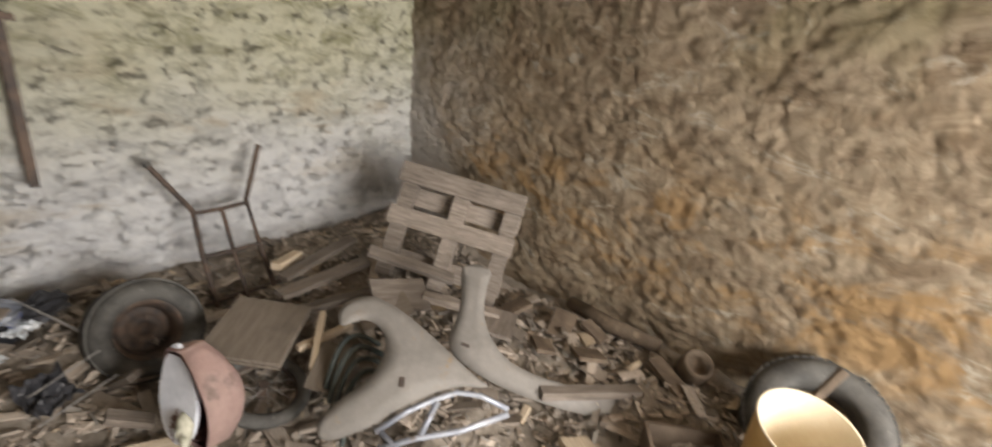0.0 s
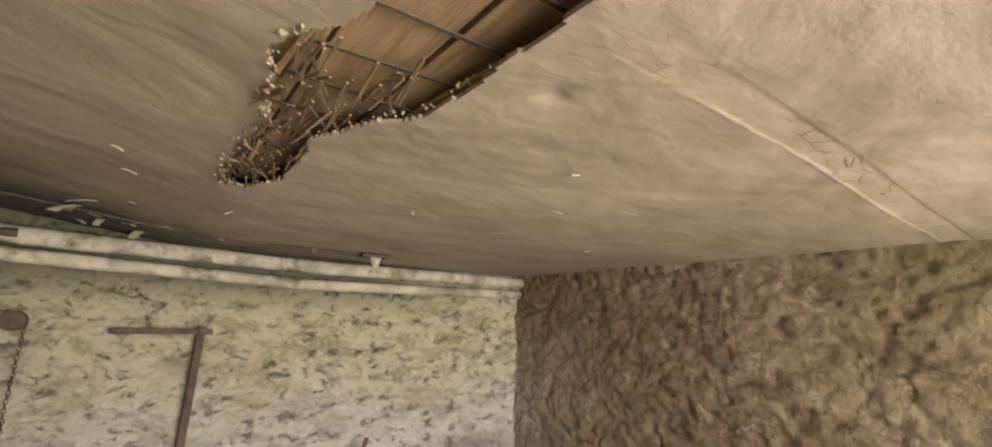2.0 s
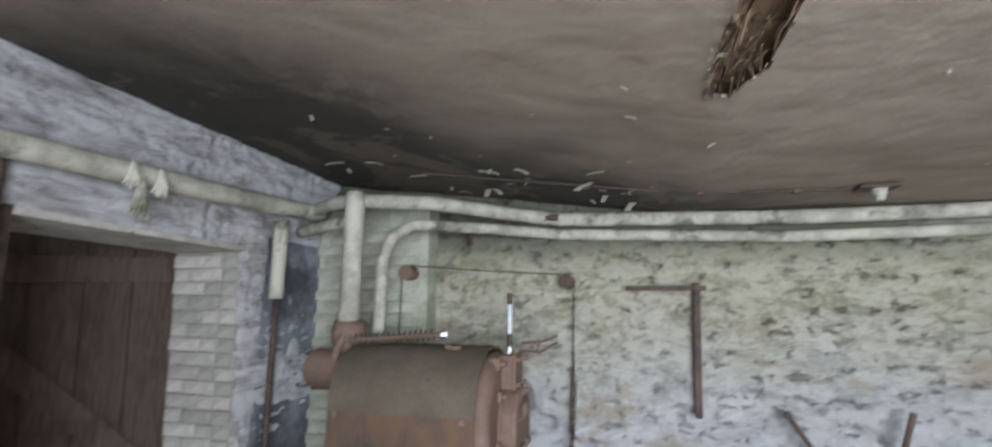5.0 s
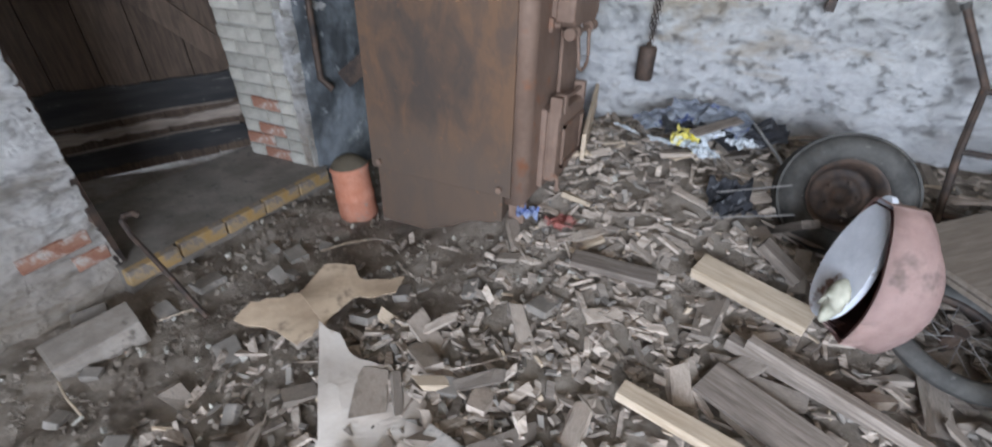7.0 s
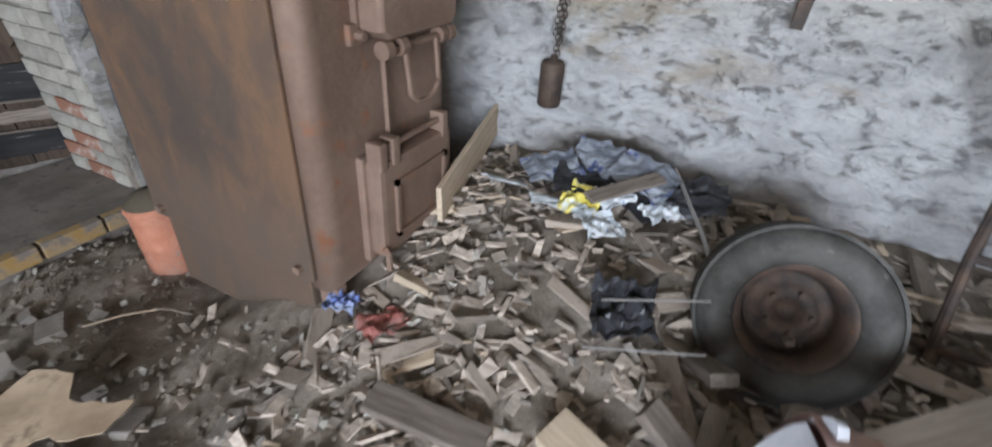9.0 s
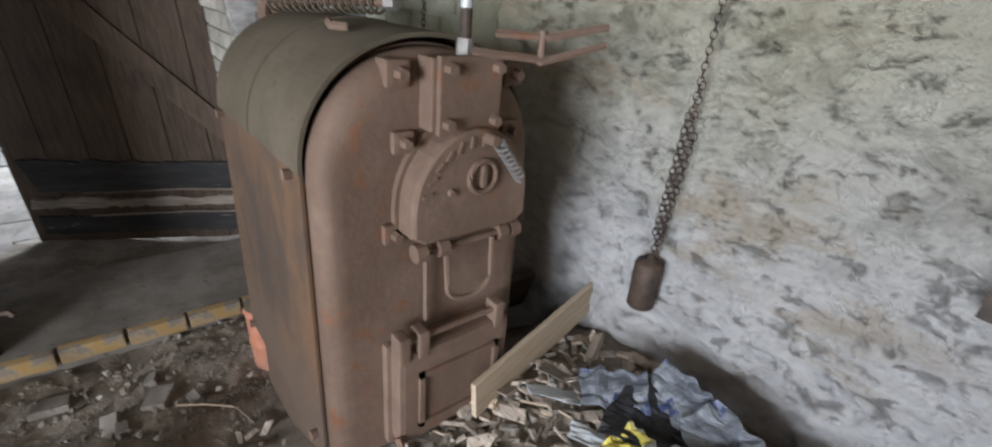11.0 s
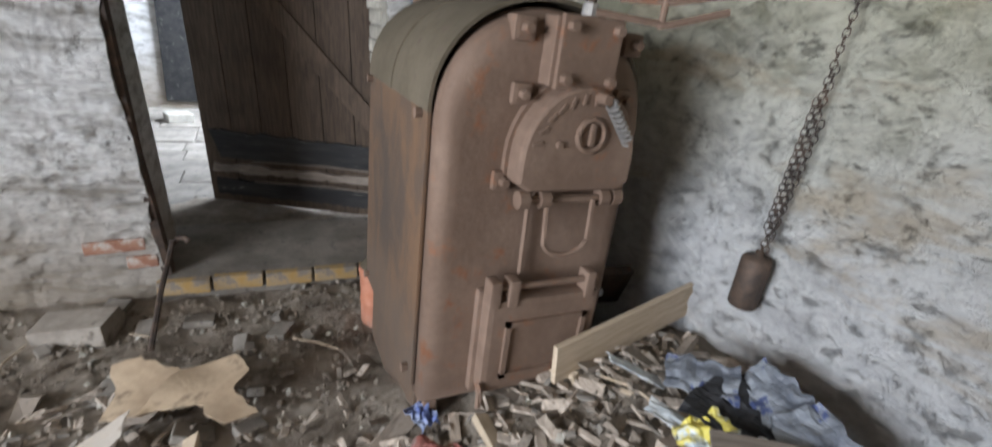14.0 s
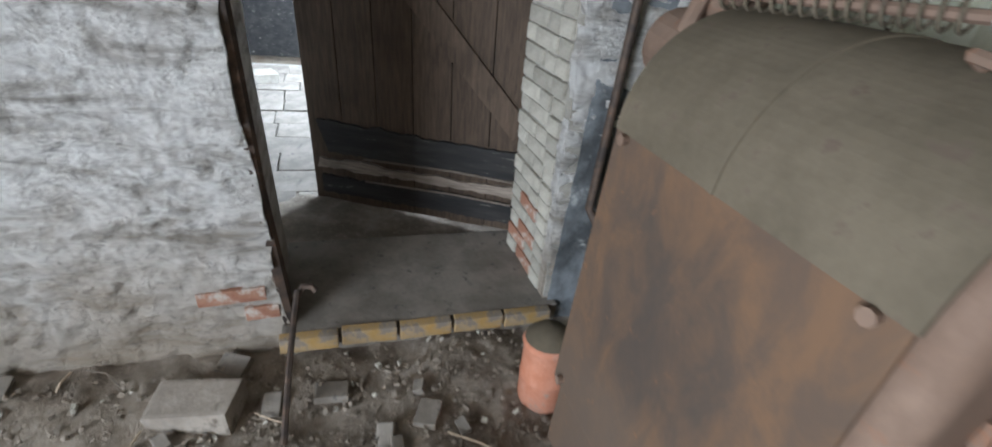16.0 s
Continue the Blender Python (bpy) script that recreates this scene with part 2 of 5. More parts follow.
def plaster_door():
    n = Nodes("limewashed_brick_face")
    z = n.along(2)
    big = n.noise(1.7, 5, 0.6)
    mid = n.noise(5, 7, 0.7, (1, 0.7, 2.6), 0.5)
    fine = n.noise(40, 8, 0.75)
    col = n.mix(n.steps(mid, 0.3, 0.6), (0.36, 0.335, 0.3), (0.86, 0.85, 0.83))
    low = n.steps(n.math("ADD", z, n.math("MULTIPLY", big, 0.9)), 1.25, 0.5)
    col = n.mix(n.math("MULTIPLY", low, 0.8), col, (0.36, 0.29, 0.21))
    col = n.mix(n.math("MULTIPLY", n.steps(n.noise(9, 6, 0.7, (1, 0.6, 2.4), 0.8), 0.58, 0.68), 0.55), col, (0.2, 0.19, 0.18))
    h = n.math("ADD", n.math("MULTIPLY", mid, 1.2), n.math("MULTIPLY", fine, 1.5))
    return n.finish(col, 0.92, h, 0.95, 0.028)


def ceiling_plaster():
    n = Nodes("darkened_ceiling_plaster")
    x, y = n.along(0), n.along(1)
    big = n.noise(0.9, 5, 0.6)
    mid = n.noise(4, 6, 0.65, (0.6, 1, 1), 0.6)
    fine = n.noise(45, 7, 0.7)
    col = n.mix(n.steps(mid, 0.3, 0.7), (0.29, 0.24, 0.185), (0.38, 0.325, 0.255))
    # Plaster grows darker to the north and west, with a noisy edge.
    dark_northwest = n.steps(n.math("ADD", n.math("ADD", n.math("MULTIPLY", y, 0.34), n.math("MULTIPLY", x, -0.3)), n.math("MULTIPLY", big, 0.9)), 1.32, 1.92)
    col = n.mix(n.math("MULTIPLY", dark_northwest, 0.95), col, (0.05, 0.047, 0.04))
    stain = n.steps(n.noise(1.9, 5, 0.6, (1, 1, 1), 1.0), 0.54, 0.62)
    col = n.mix(n.math("MULTIPLY", stain, 0.3), col, (0.3, 0.24, 0.18))
    col = n.mix(n.math("MULTIPLY", n.steps(n.noise(26, 5, 0.7), 0.69, 0.74), 0.6), col, (0.62, 0.57, 0.5))
    off = n.math("ABSOLUTE", n.math("SUBTRACT", n.math("SUBTRACT", y, n.math("MULTIPLY", x, 0.066)), 1.127))
    strip = n.math("MULTIPLY", n.steps(off, 0.042, 0.034), n.steps(x, 0.0, 0.5))
    col = n.mix(n.math("MULTIPLY", strip, 0.45), col, (0.47, 0.4, 0.29))
    warp = n.put("ShaderNodeMapping", Vector=n.coord, Scale=(0.6, 1.3, 1))
    cell = n.t.nodes.new("ShaderNodeTexVoronoi")
    cell.feature = "DISTANCE_TO_EDGE"
    n.t.links.new(warp.outputs[0], cell.inputs["Vector"])
    cell.inputs["Scale"].default_value = 19.0
    crack = n.math("MULTIPLY", n.math("MULTIPLY", n.steps(cell.outputs["Distance"], 0.035, 0.01), strip), n.steps(n.noise(5, 3, 0.6), 0.5, 0.58))
    col = n.mix(n.math("MULTIPLY", crack, 0.8), col, (0.14, 0.1, 0.06))
    blotch = n.math("MULTIPLY", n.steps(n.noise(16, 3, 0.6), 0.7, 0.74), n.steps(off, 0.08, 0.03))
    col = n.mix(n.math("MULTIPLY", blotch, 0.85), col, (0.09, 0.065, 0.045))
    return n.finish(col, 0.9, n.math("ADD", n.math("MULTIPLY", mid, 2.0), n.math("MULTIPLY", fine, 0.5)), 0.35, 0.01)


def earth():
    n = Nodes("dirt_and_wood_dust")
    mid = n.noise(4, 7, 0.7)
    fine = n.noise(45, 8, 0.75)
    grit = n.noise(130, 4, 0.7)
    col = n.mix(n.steps(mid, 0.35, 0.65), (0.18, 0.148, 0.115), (0.37, 0.32, 0.265))
    col = n.mix(n.steps(fine, 0.55, 0.7), col, (0.4, 0.355, 0.31))
    col = n.mix(n.math("MULTIPLY", n.steps(grit, 0.66, 0.72), 0.7), col, (0.5, 0.47, 0.43))
    return n.finish(col, 0.95, n.math("ADD", fine, grit), 0.9, 0.012)


def boards(name, c1, c2, vary=0.35, along=0, rough=0.8):
    n = Nodes(name)
    st = [14, 14, 14]
    st[along] = 1.2
    grain = n.noise(5, 7, 0.7, st, 0.4)
    big = n.noise(3, 4, 0.6)
    col = n.mix(n.steps(grain, 0.3, 0.7), c1, c2)
    col = n.mix(n.math("MULTIPLY", n.steps(big, 0.5, 0.7), 0.4), col, tuple(v * 0.45 for v in c1))
    info = n.t.nodes.new("ShaderNodeObjectInfo").outputs["Random"]
    geo = n.t.nodes.new("ShaderNodeNewGeometry").outputs["Random Per Island"]
    v = n.math("ADD", n.math("MULTIPLY", n.math("FRACT", n.math("ADD", info, geo)), vary * 2), 1 - vary)
    comb = n.put("ShaderNodeCombineColor")
    for k in range(3):
        n.t.links.new(v, comb.inputs[k])
    col = n.mix(1.0, col, comb.outputs[0], "MULTIPLY")
    return n.finish(col, rough, grain, 0.5, 0.004)


WHITE = plaster_white()
BROWN = render_brown()
DOORWALL = plaster_door()
CEIL = ceiling_plaster()
EARTH = earth()
BRICKS = plain("limewashed_brick", (0.4, 0.375, 0.32), (0.56, 0.535, 0.47), 9, 0.92, (0.3, 0.16, 0.1), (0.6, 0.72), 8, 0.9, 0.012, vary=0.2)
MORTAR = plain("grey_mortar", (0.27, 0.255, 0.225), (0.42, 0.4, 0.36), 14, 0.95, bump=0.7, dist=0.006)
RED_BRICK = plain("worn_red_brick", (0.27, 0.13, 0.085), (0.36, 0.2, 0.14), 10, 0.9, (0.5, 0.45, 0.4), (0.5, 0.66), 14, 0.6, 0.006, vary=0.15)
RUST = plain("dusty_rusted_iron", (0.17, 0.115, 0.085), (0.225, 0.158, 0.12), 4, 0.7, (0.24, 0.11, 0.06), (0.56, 0.72), 9, 0.5, 0.004, 0.15)


def casing():
    """Sheet steel: orange rust round the edges, a sooty patch in the middle, grey dirt at the foot."""
    n = Nodes("rust_stained_sheet_steel")
    x, z = n.along(0), n.along(2)
    big, fine, wear = n.noise(3, 5, 0.6), n.noise(40, 7, 0.7), n.noise(9, 6, 0.7, (1, 1, 0.5), 0.5)
    col = n.mix(n.steps(wear, 0.35, 0.65), (0.11, 0.078, 0.058), (0.165, 0.1, 0.06))
    dx, dz = n.math("MULTIPLY", n.math("ADD", x, 0.06), 3.2), n.math("MULTIPLY", n.math("SUBTRACT", z, 0.66), 3.0)
    d = n.math("ADD", n.math("ADD", n.math("MULTIPLY", dx, dx), n.math("MULTIPLY", dz, dz)), n.math("ADD", n.math("MULTIPLY", big, 2.4), n.math("MULTIPLY", wear, 1.6)))
    col = n.mix(n.math("MULTIPLY", n.steps(d, 3.1, 1.7), 0.75), col, (0.065, 0.055, 0.048))
    foot = n.steps(n.math("ADD", z, n.math("MULTIPLY", big, 0.3)), 0.62, 0.4)
    col = n.mix(n.math("MULTIPLY", foot, 0.7), col, (0.12, 0.092, 0.072))
    col = n.mix(n.math("MULTIPLY", n.steps(n.noise(16, 5, 0.7), 0.62, 0.72), 0.5), col, (0.27, 0.13, 0.06))
    return n.finish(col, 0.7, fine, 0.4, 0.003, 0.15)


CASING = casing()
DUSTY = plain("thick_grey_dust_on_steel", (0.1, 0.083, 0.058), (0.135, 0.112, 0.08), 4, 0.85, (0.11, 0.085, 0.065), (0.58, 0.7), 16, 0.4, 0.003)
IRON = plain("dark_rusty_iron", (0.06, 0.05, 0.045), (0.12, 0.085, 0.065), 14, 0.65, (0.2, 0.09, 0.04), (0.62, 0.75), 40, 0.4, 0.003, 0.4)
STEEL = plain("worn_grey_steel", (0.3, 0.29, 0.28), (0.42, 0.4, 0.38), 12, 0.45, (0.2, 0.12, 0.08), (0.65, 0.75), 30, 0.3, 0.002, 0.6)
RUBBER = plain("dusty_black_rubber", (0.055, 0.053, 0.049), (0.1, 0.096, 0.088), 9, 0.8, (0.22, 0.21, 0.19), (0.62, 0.78), 24, 0.4, 0.003)
LAGGING = plain("dirty_white_pipe_lagging", (0.3, 0.29, 0.225), (0.55, 0.53, 0.43), 5, 0.9, (0.13, 0.135, 0.09), (0.52, 0.7), 4, 0.6, 0.006)
OLD_WOOD = boards("weathered_grey_wood", (0.13, 0.106, 0.086), (0.27, 0.23, 0.195), 0.35)
CHIP_WOOD = boards("split_grey_firewood", (0.225, 0.185, 0.15), (0.46, 0.395, 0.33), 0.5)
PALE_WOOD = boards("pale_sawn_pine", (0.42, 0.33, 0.23), (0.6, 0.5, 0.38), 0.2)
DOOR_WOOD = boards("dark_brown_painted_boards", (0.055, 0.04, 0.03), (0.11, 0.079, 0.057), 0.2, 2)
TARRED = plain("tar_black_scraped_wood", (0.02, 0.02, 0.021), (0.04, 0.038, 0.037), 6, 0.6, (0.24, 0.22, 0.2), (0.62, 0.7), 12, 0.6, 0.006, stretch=(0.35, 2, 3))
SPLINTERED = boards("splintered_brown_lath", (0.1, 0.07, 0.045), (0.24, 0.17, 0.1), 0.4, 1)
LATH_WOOD = boards("brown_lath_boards", (0.27, 0.18, 0.1), (0.45, 0.32, 0.195), 0.25, 1)
SOOT = plain("soot_blackened_brick", (0.075, 0.08, 0.085), (0.24, 0.26, 0.28), 3, 0.9, (0.4, 0.42, 0.42), (0.6, 0.72), 7, 0.7, 0.01)
STONE = plain("worn_stone_slab", (0.19, 0.17, 0.146), (0.28, 0.252, 0.22), 5, 0.85, (0.13, 0.12, 0.11), (0.58, 0.7), 16, 0.45, 0.005, vary=0.15)
YELLOW_EDGE = plain("faded_yellow_painted_edge", (0.36, 0.23, 0.08), (0.34, 0.26, 0.16), 8, 0.85, (0.22, 0.19, 0.16), (0.5, 0.62), 14, 0.5, 0.005)
TERRACOTTA = plain("terracotta_clay", (0.42, 0.17, 0.1), (0.5, 0.24, 0.16), 8, 0.85, (0.28, 0.25, 0.22), (0.58, 0.7), 9, 0.3, 0.003)
PLASTER_EDGE = plain("broken_cream_plaster", (0.3, 0.25, 0.17), (0.42, 0.36, 0.26), 20, 0.95, bump=0.7, dist=0.006)


# ---- the room: floor, walls, ceiling ----
XW, XE, YN, YS, DOOR_L, DOOR_R, DOOR_T = -2.42, 2.11, 3.92, -1.0, 2.12, 3.22, 1.98


def ground(x, y):
    """The height of the trodden dirt and rubble."""
    x, y = np.asarray(x, float), np.asarray(y, float)
    h = 0.0 + 0.17 * ramp01((x + 2.1) / 1.4) + 0.33 * ramp01((y - 2.35) / 1.35) * ramp01((x + 1.75) / 0.9)
    h = h + 0.1 * np.exp(-((x - 1.3) ** 2 + (y - 2.9) ** 2) / 0.5)
    h = h + 0.19 * ramp01((x - 1.15) / 0.4) * ramp01((y - 0.4) / 0.4) * (1 - ramp01((y - 2.2) / 0.7))
    h = h + 0.2 * np.exp(-((x - 1.0) ** 2 + (y - 2.4) ** 2) / 0.16)
    h = h - 0.13 * np.exp(-((x - 0.14) ** 2 / 0.06 + (y - 3.22) ** 2 / 0.03))
    h = h - 0.11 * np.exp(-((x - 0.62) ** 2 / 0.09 + (y - 3.5) ** 2 / 0.05))
    return h + 0.022 * fbm(x * 3.1, y * 3.1, 4, 5)


def ceil_z(x):
    return 2.225 + 0.13 * np.maximum(0, -np.asarray(x, float) - 0.1)


me = sheet(np.linspace(-2.5, 2.2, 236), np.linspace(-1.1, 4.0, 256), lambda u, v: (u, v, ground(u, v) + 0.008 * fbm(u * 17, v * 17, 3, 9)))
me.materials.append(EARTH)
tagged(new("floor", me), "trodden brown dirt floor strewn with wood dust", "floor", kind="structure")


def rough(u, v, amp, seed):
    """Depth of rough thrown plaster: broad waves, torn lips and grain."""
    a = fbm(u * 1.4, v * 1.6, 3, seed) * 0.9
    w = fbm(u * 5 + 0.6 * vnoise(u * 3, v * 3, seed), v * 11, 4, seed + 3)
    lips = np.maximum(0, 1 - np.abs(w) * 2.4) - 0.4
    return amp * (a + 0.8 * lips + 0.34 * fbm(u * 22, v * 26, 3, seed + 7))


def add_slab(me, lo, hi):
    """Joins a plain backing block to a wall's rough face."""
    bm = bmesh.new()
    bm.from_mesh(me)
    box(bm, lo[0], hi[0], lo[1], hi[1], lo[2], hi[2])
    bm.to_mesh(me)
    bm.free()


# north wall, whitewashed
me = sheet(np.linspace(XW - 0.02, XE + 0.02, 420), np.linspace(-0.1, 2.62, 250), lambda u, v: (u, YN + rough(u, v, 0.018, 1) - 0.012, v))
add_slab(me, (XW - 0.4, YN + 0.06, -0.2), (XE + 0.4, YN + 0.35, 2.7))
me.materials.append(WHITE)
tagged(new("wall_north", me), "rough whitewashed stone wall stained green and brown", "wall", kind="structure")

# east wall, ochre render
me = sheet(np.linspace(YS, YN + 0.02, 420), np.linspace(-0.1, 2.4, 230), lambda u, v: (XE + rough(u, v, 0.018, 11) - 0.012, u, v))
add_slab(me, (XE + 0.07, YS - 0.3, -0.2), (XE + 0.35, YN + 0.4, 2.7))
me.materials.append(BROWN)
tagged(new("wall_east", me), "uneven ochre and brown clay-rendered wall", "wall", kind="structure")


# west wall with the doorway
def west_keep(u, v):
    return ~((u > DOOR_L) & (u < DOOR_R) & (v < DOOR_T))


def west_lean(u, v):
    """How far the old wall leans aside at the two edges of the doorway."""
    left = 0.085 * np.clip(v - 0.12, -1, 0.9) + 0.04 * np.maximum(0, v - 1.02)
    return left * np.exp(-((u - DOOR_L) / 0.35) ** 2) + 0.06 * (v - 0.12) * np.exp(-((u - DOOR_R) / 0.35) ** 2) + 0.01 * fbm(u * 2, v * 9, 2, 3)


def courses(u, v):
    """Soft brick courses under limewash."""
    row = np.floor(v / 0.078)
    dv = np.abs(v / 0.078 - row - 0.5)
    du = np.abs((u + 0.115 * (row % 2)) / 0.23 % 1.0 - 0.5)
    return 0.008 * (ramp01((dv - 0.36) / 0.14) + 0.7 * ramp01((du - 0.43) / 0.07))


me = sheet(np.linspace(YS, YN + 0.02, 420), np.linspace(-0.1, 2.62, 250), lambda u, v: (XW - rough(u, v, 0.021, 21) - courses(u, v) * ramp01(0.8 + vnoise(u * 2, v * 2, 4)), u - west_lean(u, v), v), west_keep, (-0.05, 0, 0))
for lo, hi in (((XW - 0.5, YS - 0.3, -0.2), (XW - 0.04, DOOR_L - 0.19, 2.7)), ((XW - 0.5, DOOR_R + 0.1, -0.2), (XW - 0.04, YN + 0.05, 2.7)), ((XW - 0.5, DOOR_L - 0.19, DOOR_T + 0.02), (XW - 0.04, DOOR_R + 0.1, 2.7))):
    add_slab(me, lo, hi)
me.materials.append(DOORWALL)
wall_west = tagged(new("wall_west", me), "limewashed old brick wall around the doorway", "wall", kind="structure")

# south wall with the opening that lets in the daylight
bm = bmesh.new()
for x0, x1, z0, z1 in ((XW - 0.4, -0.4, -0.2, 2.7), (1.9, XE + 0.4, -0.2, 2.7), (-0.4, 1.9, 2.2, 2.7)):
    box(bm, x0, x1, YS - 0.3, YS, z0, z1)
tagged(part("wall_south", bm, DOORWALL), "plain limewashed wall with a wide open doorway", "wall", kind="structure")
bm = bmesh.new()
box(bm, -60, 60, -60, YS - 0.3, -0.1, 0.1)
tagged(part("ground", bm, EARTH), "bare earth yard outside the doorway", "ground", kind="structure")

# ceiling with the broken-out strip
HOLE = [(-0.15, 2.25, 0.035), (-0.135, 2.1, 0.058), (-0.13, 1.86, 0.062), (-0.125, 1.74, 0.045), (-0.115, 1.67, 0.06), (-0.115, 1.58, 0.085), (-0.09, 1.5, 0.115), (-0.088, 1.4, 0.118), (-0.068, 1.33, 0.096), (-0.062, 1.15, 0.092), (-0.06, 0.95, 0.09), (-0.05, 0.7, 0.085)]


def in_hole(u, v):
    ys = np.array([p[1] for p in HOLE])[::-1]
    cx = np.interp(v, ys, np.array([p[0] for p in HOLE])[::-1])
    w = np.interp(v, ys, np.array([p[2] for p in HOLE])[::-1], left=-1, right=-1)
    return np.abs(u - cx) < w + 0.014 * fbm(u * 11, v * 11, 2, 8)


def ceiling_place(u, v):
    lower = v - 1.162 - 0.0715 * u
    upper = v - 1.093 - 0.061 * u
    inside = ramp01((0.003 - lower) / 0.004) * ramp01((upper + 0.006) / 0.012) * ramp01((u - 0.1) * 2.5)
    ridge = np.exp(-(lower / 0.005) ** 2) * ramp01((u - 0.15) * 6) * ramp01(0.6 + vnoise(u * 5, 0 * u, 3))
    dent = np.exp(-((u - 0.145) ** 2 + (v - 1.307) ** 2) / 0.0006)
    return u, v, ceil_z(u) + 0.007 * fbm(u * 1.5, v * 1.5, 3, 31) + 0.0015 * fbm(u * 14, v * 14, 3, 32) + 0.0015 * inside - 0.0015 * ridge + 0.006 * dent


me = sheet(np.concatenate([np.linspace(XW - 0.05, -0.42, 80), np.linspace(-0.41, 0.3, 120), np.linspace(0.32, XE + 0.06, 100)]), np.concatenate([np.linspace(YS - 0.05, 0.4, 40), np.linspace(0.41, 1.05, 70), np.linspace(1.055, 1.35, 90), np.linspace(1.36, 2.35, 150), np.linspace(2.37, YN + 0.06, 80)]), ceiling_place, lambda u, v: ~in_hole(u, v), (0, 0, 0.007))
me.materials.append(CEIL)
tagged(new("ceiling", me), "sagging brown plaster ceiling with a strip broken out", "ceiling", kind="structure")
bm = bmesh.new()
box(bm, XW - 0.4, XE + 0.4, YS - 0.3, YN + 0.35, 2.72, 2.8)
tagged(part("upper_floor", bm, LATH_WOOD), "brown boards above the broken ceiling", "floor boards", kind="structure")

# boards and laths laid bare in the broken strip
lath = thing("exposed_laths", pose(0, 0, 2.236), "brown laths and boards bared by fallen ceiling plaster", "laths")
for i in range(4):
    bm = bmesh.new()
    box(bm, -0.28 + i * 0.135, -0.28 + i * 0.135 + 0.128, 0.3, 2.33, 0.026 + 0.003 * (i % 2), 0.042, bevel=0.003)
    part("board", bm, LATH_WOOD, lath)
for i in range(13):
    bm = bmesh.new()
    y = 0.55 + i * 0.125
    box(bm, -0.22, 0.2, y, y + 0.007, 0.014, 0.017, pose(0, 0, 0, 0, random.uniform(-1, 1), random.uniform(-3, 3)))
    part("lath", bm, DOOR_WOOD, lath)
for x in (-0.16, 0.075):
    bm = bmesh.new()
    tube(bm, [(x, 0.4, 0.012), (x + 0.01, 1.0, 0.01), (x - 0.03, 1.5, 0.012), (x - 0.06, 2.0, 0.012)], 0.006, 5)
    part("batten", bm, LATH_WOOD, lath)
rng = random.Random(4)
for i in range(120):
    y = rng.uniform(1.4, 2.22)
    cx = np.interp(y, [1.35, 1.6, 2.2], [-0.1, -0.115, -0.145])
    w = np.interp(y, [1.35, 1.6, 2.2], [0.1, 0.08, 0.045])
    bm = bmesh.new()
    l = rng.uniform(0.04, 0.15)
    box(bm, -0.0022, 0.0022, -l / 2, l / 2, -0.0015, 0.0015, pose(cx + rng.uniform(-w, w), y, rng.uniform(-0.014, 0.012), rng.gauss(0, 5), 0, rng.gauss(-4, 13)))
    part("splinter", bm, SPLINTERED, lath)
edge = bmesh.new()
for i in range(170):
    k = rng.random() * (len(HOLE) - 1)
    a, b = HOLE[int(k)], HOLE[int(k) + 1]
    f = k - int(k)
    side = rng.choice((-1, 1))
    x = a[0] * (1 - f) + b[0] * f + side * (a[2] * (1 - f) + b[2] * f + rng.uniform(-0.008, 0.015))
    y = a[1] * (1 - f) + b[1] * f
    bmesh.ops.create_cube(edge, size=rng.uniform(0.002, 0.006), matrix=pose(x, y, rng.uniform(-0.014, 0.0), rng.uniform(0, 90), rng.uniform(0, 90)) @ Matrix.Diagonal((rng.uniform(0.6, 1.6), rng.uniform(0.8, 2.4), 0.6, 1)))
tagged(part("plaster_edge", edge, PLASTER_EDGE, lath, "crumbling cream plaster edge"), kind="stuff")

# peeling paint flakes under the dark corner of the ceiling
for i in range(46):
    x = rng.uniform(-2.2, -0.2)
    y = 3.75 - abs(rng.gauss(0, 0.55))
    if rng.random() < 0.35:
        x, y = rng.uniform(-1.5, 1.5), rng.uniform(1.0, 3.6)
    s = rng.uniform(0.012, 0.05) if y > 3.0 and x < 0 else rng.uniform(0.006, 0.016)
    bm = bmesh.new()
    bmesh.ops.create_grid(bm, x_segments=4, y_segments=3, size=0.5)
    for v in bm.verts:
        v.co = Vector((v.co.x * s * rng.uniform(2.0, 2.6), v.co.y * s * rng.uniform(0.6, 1.1), -0.5 * s * (v.co.x + 0.5) ** 2))
    bmesh.ops.solidify(bm, geom=bm.faces[:], thickness=0.0015)
    z = float(ceil_z(x)) - 0.006
    single("paint_flake", bm, LAGGING, pose(x, y, z, 0, 0, rng.uniform(0, 360)), "curled white paint flake hanging from the ceiling", "paint flake", "flakes peeling off the ceiling")

# broken lamp fitting by the pipe
lamp = thing("lamp_holder", pose(0.72, 3.42, 2.222), "white porcelain lamp holder on a dark ceiling board", "lamp holder")
bm = bmesh.new()
box(bm, -0.09, 0.07, -0.05, 0.05, -0.015, 0.0, bevel=0.003)
part("board", bm, IRON, lamp)
bm = lathe(bmesh.new(), [(0.001, -0.07), (0.02, -0.068), (0.026, -0.04), (0.032, -0.02), (0.034, -0.013)], 14)
part("socket", bm, LAGGING, lamp, "white porcelain socket", True)

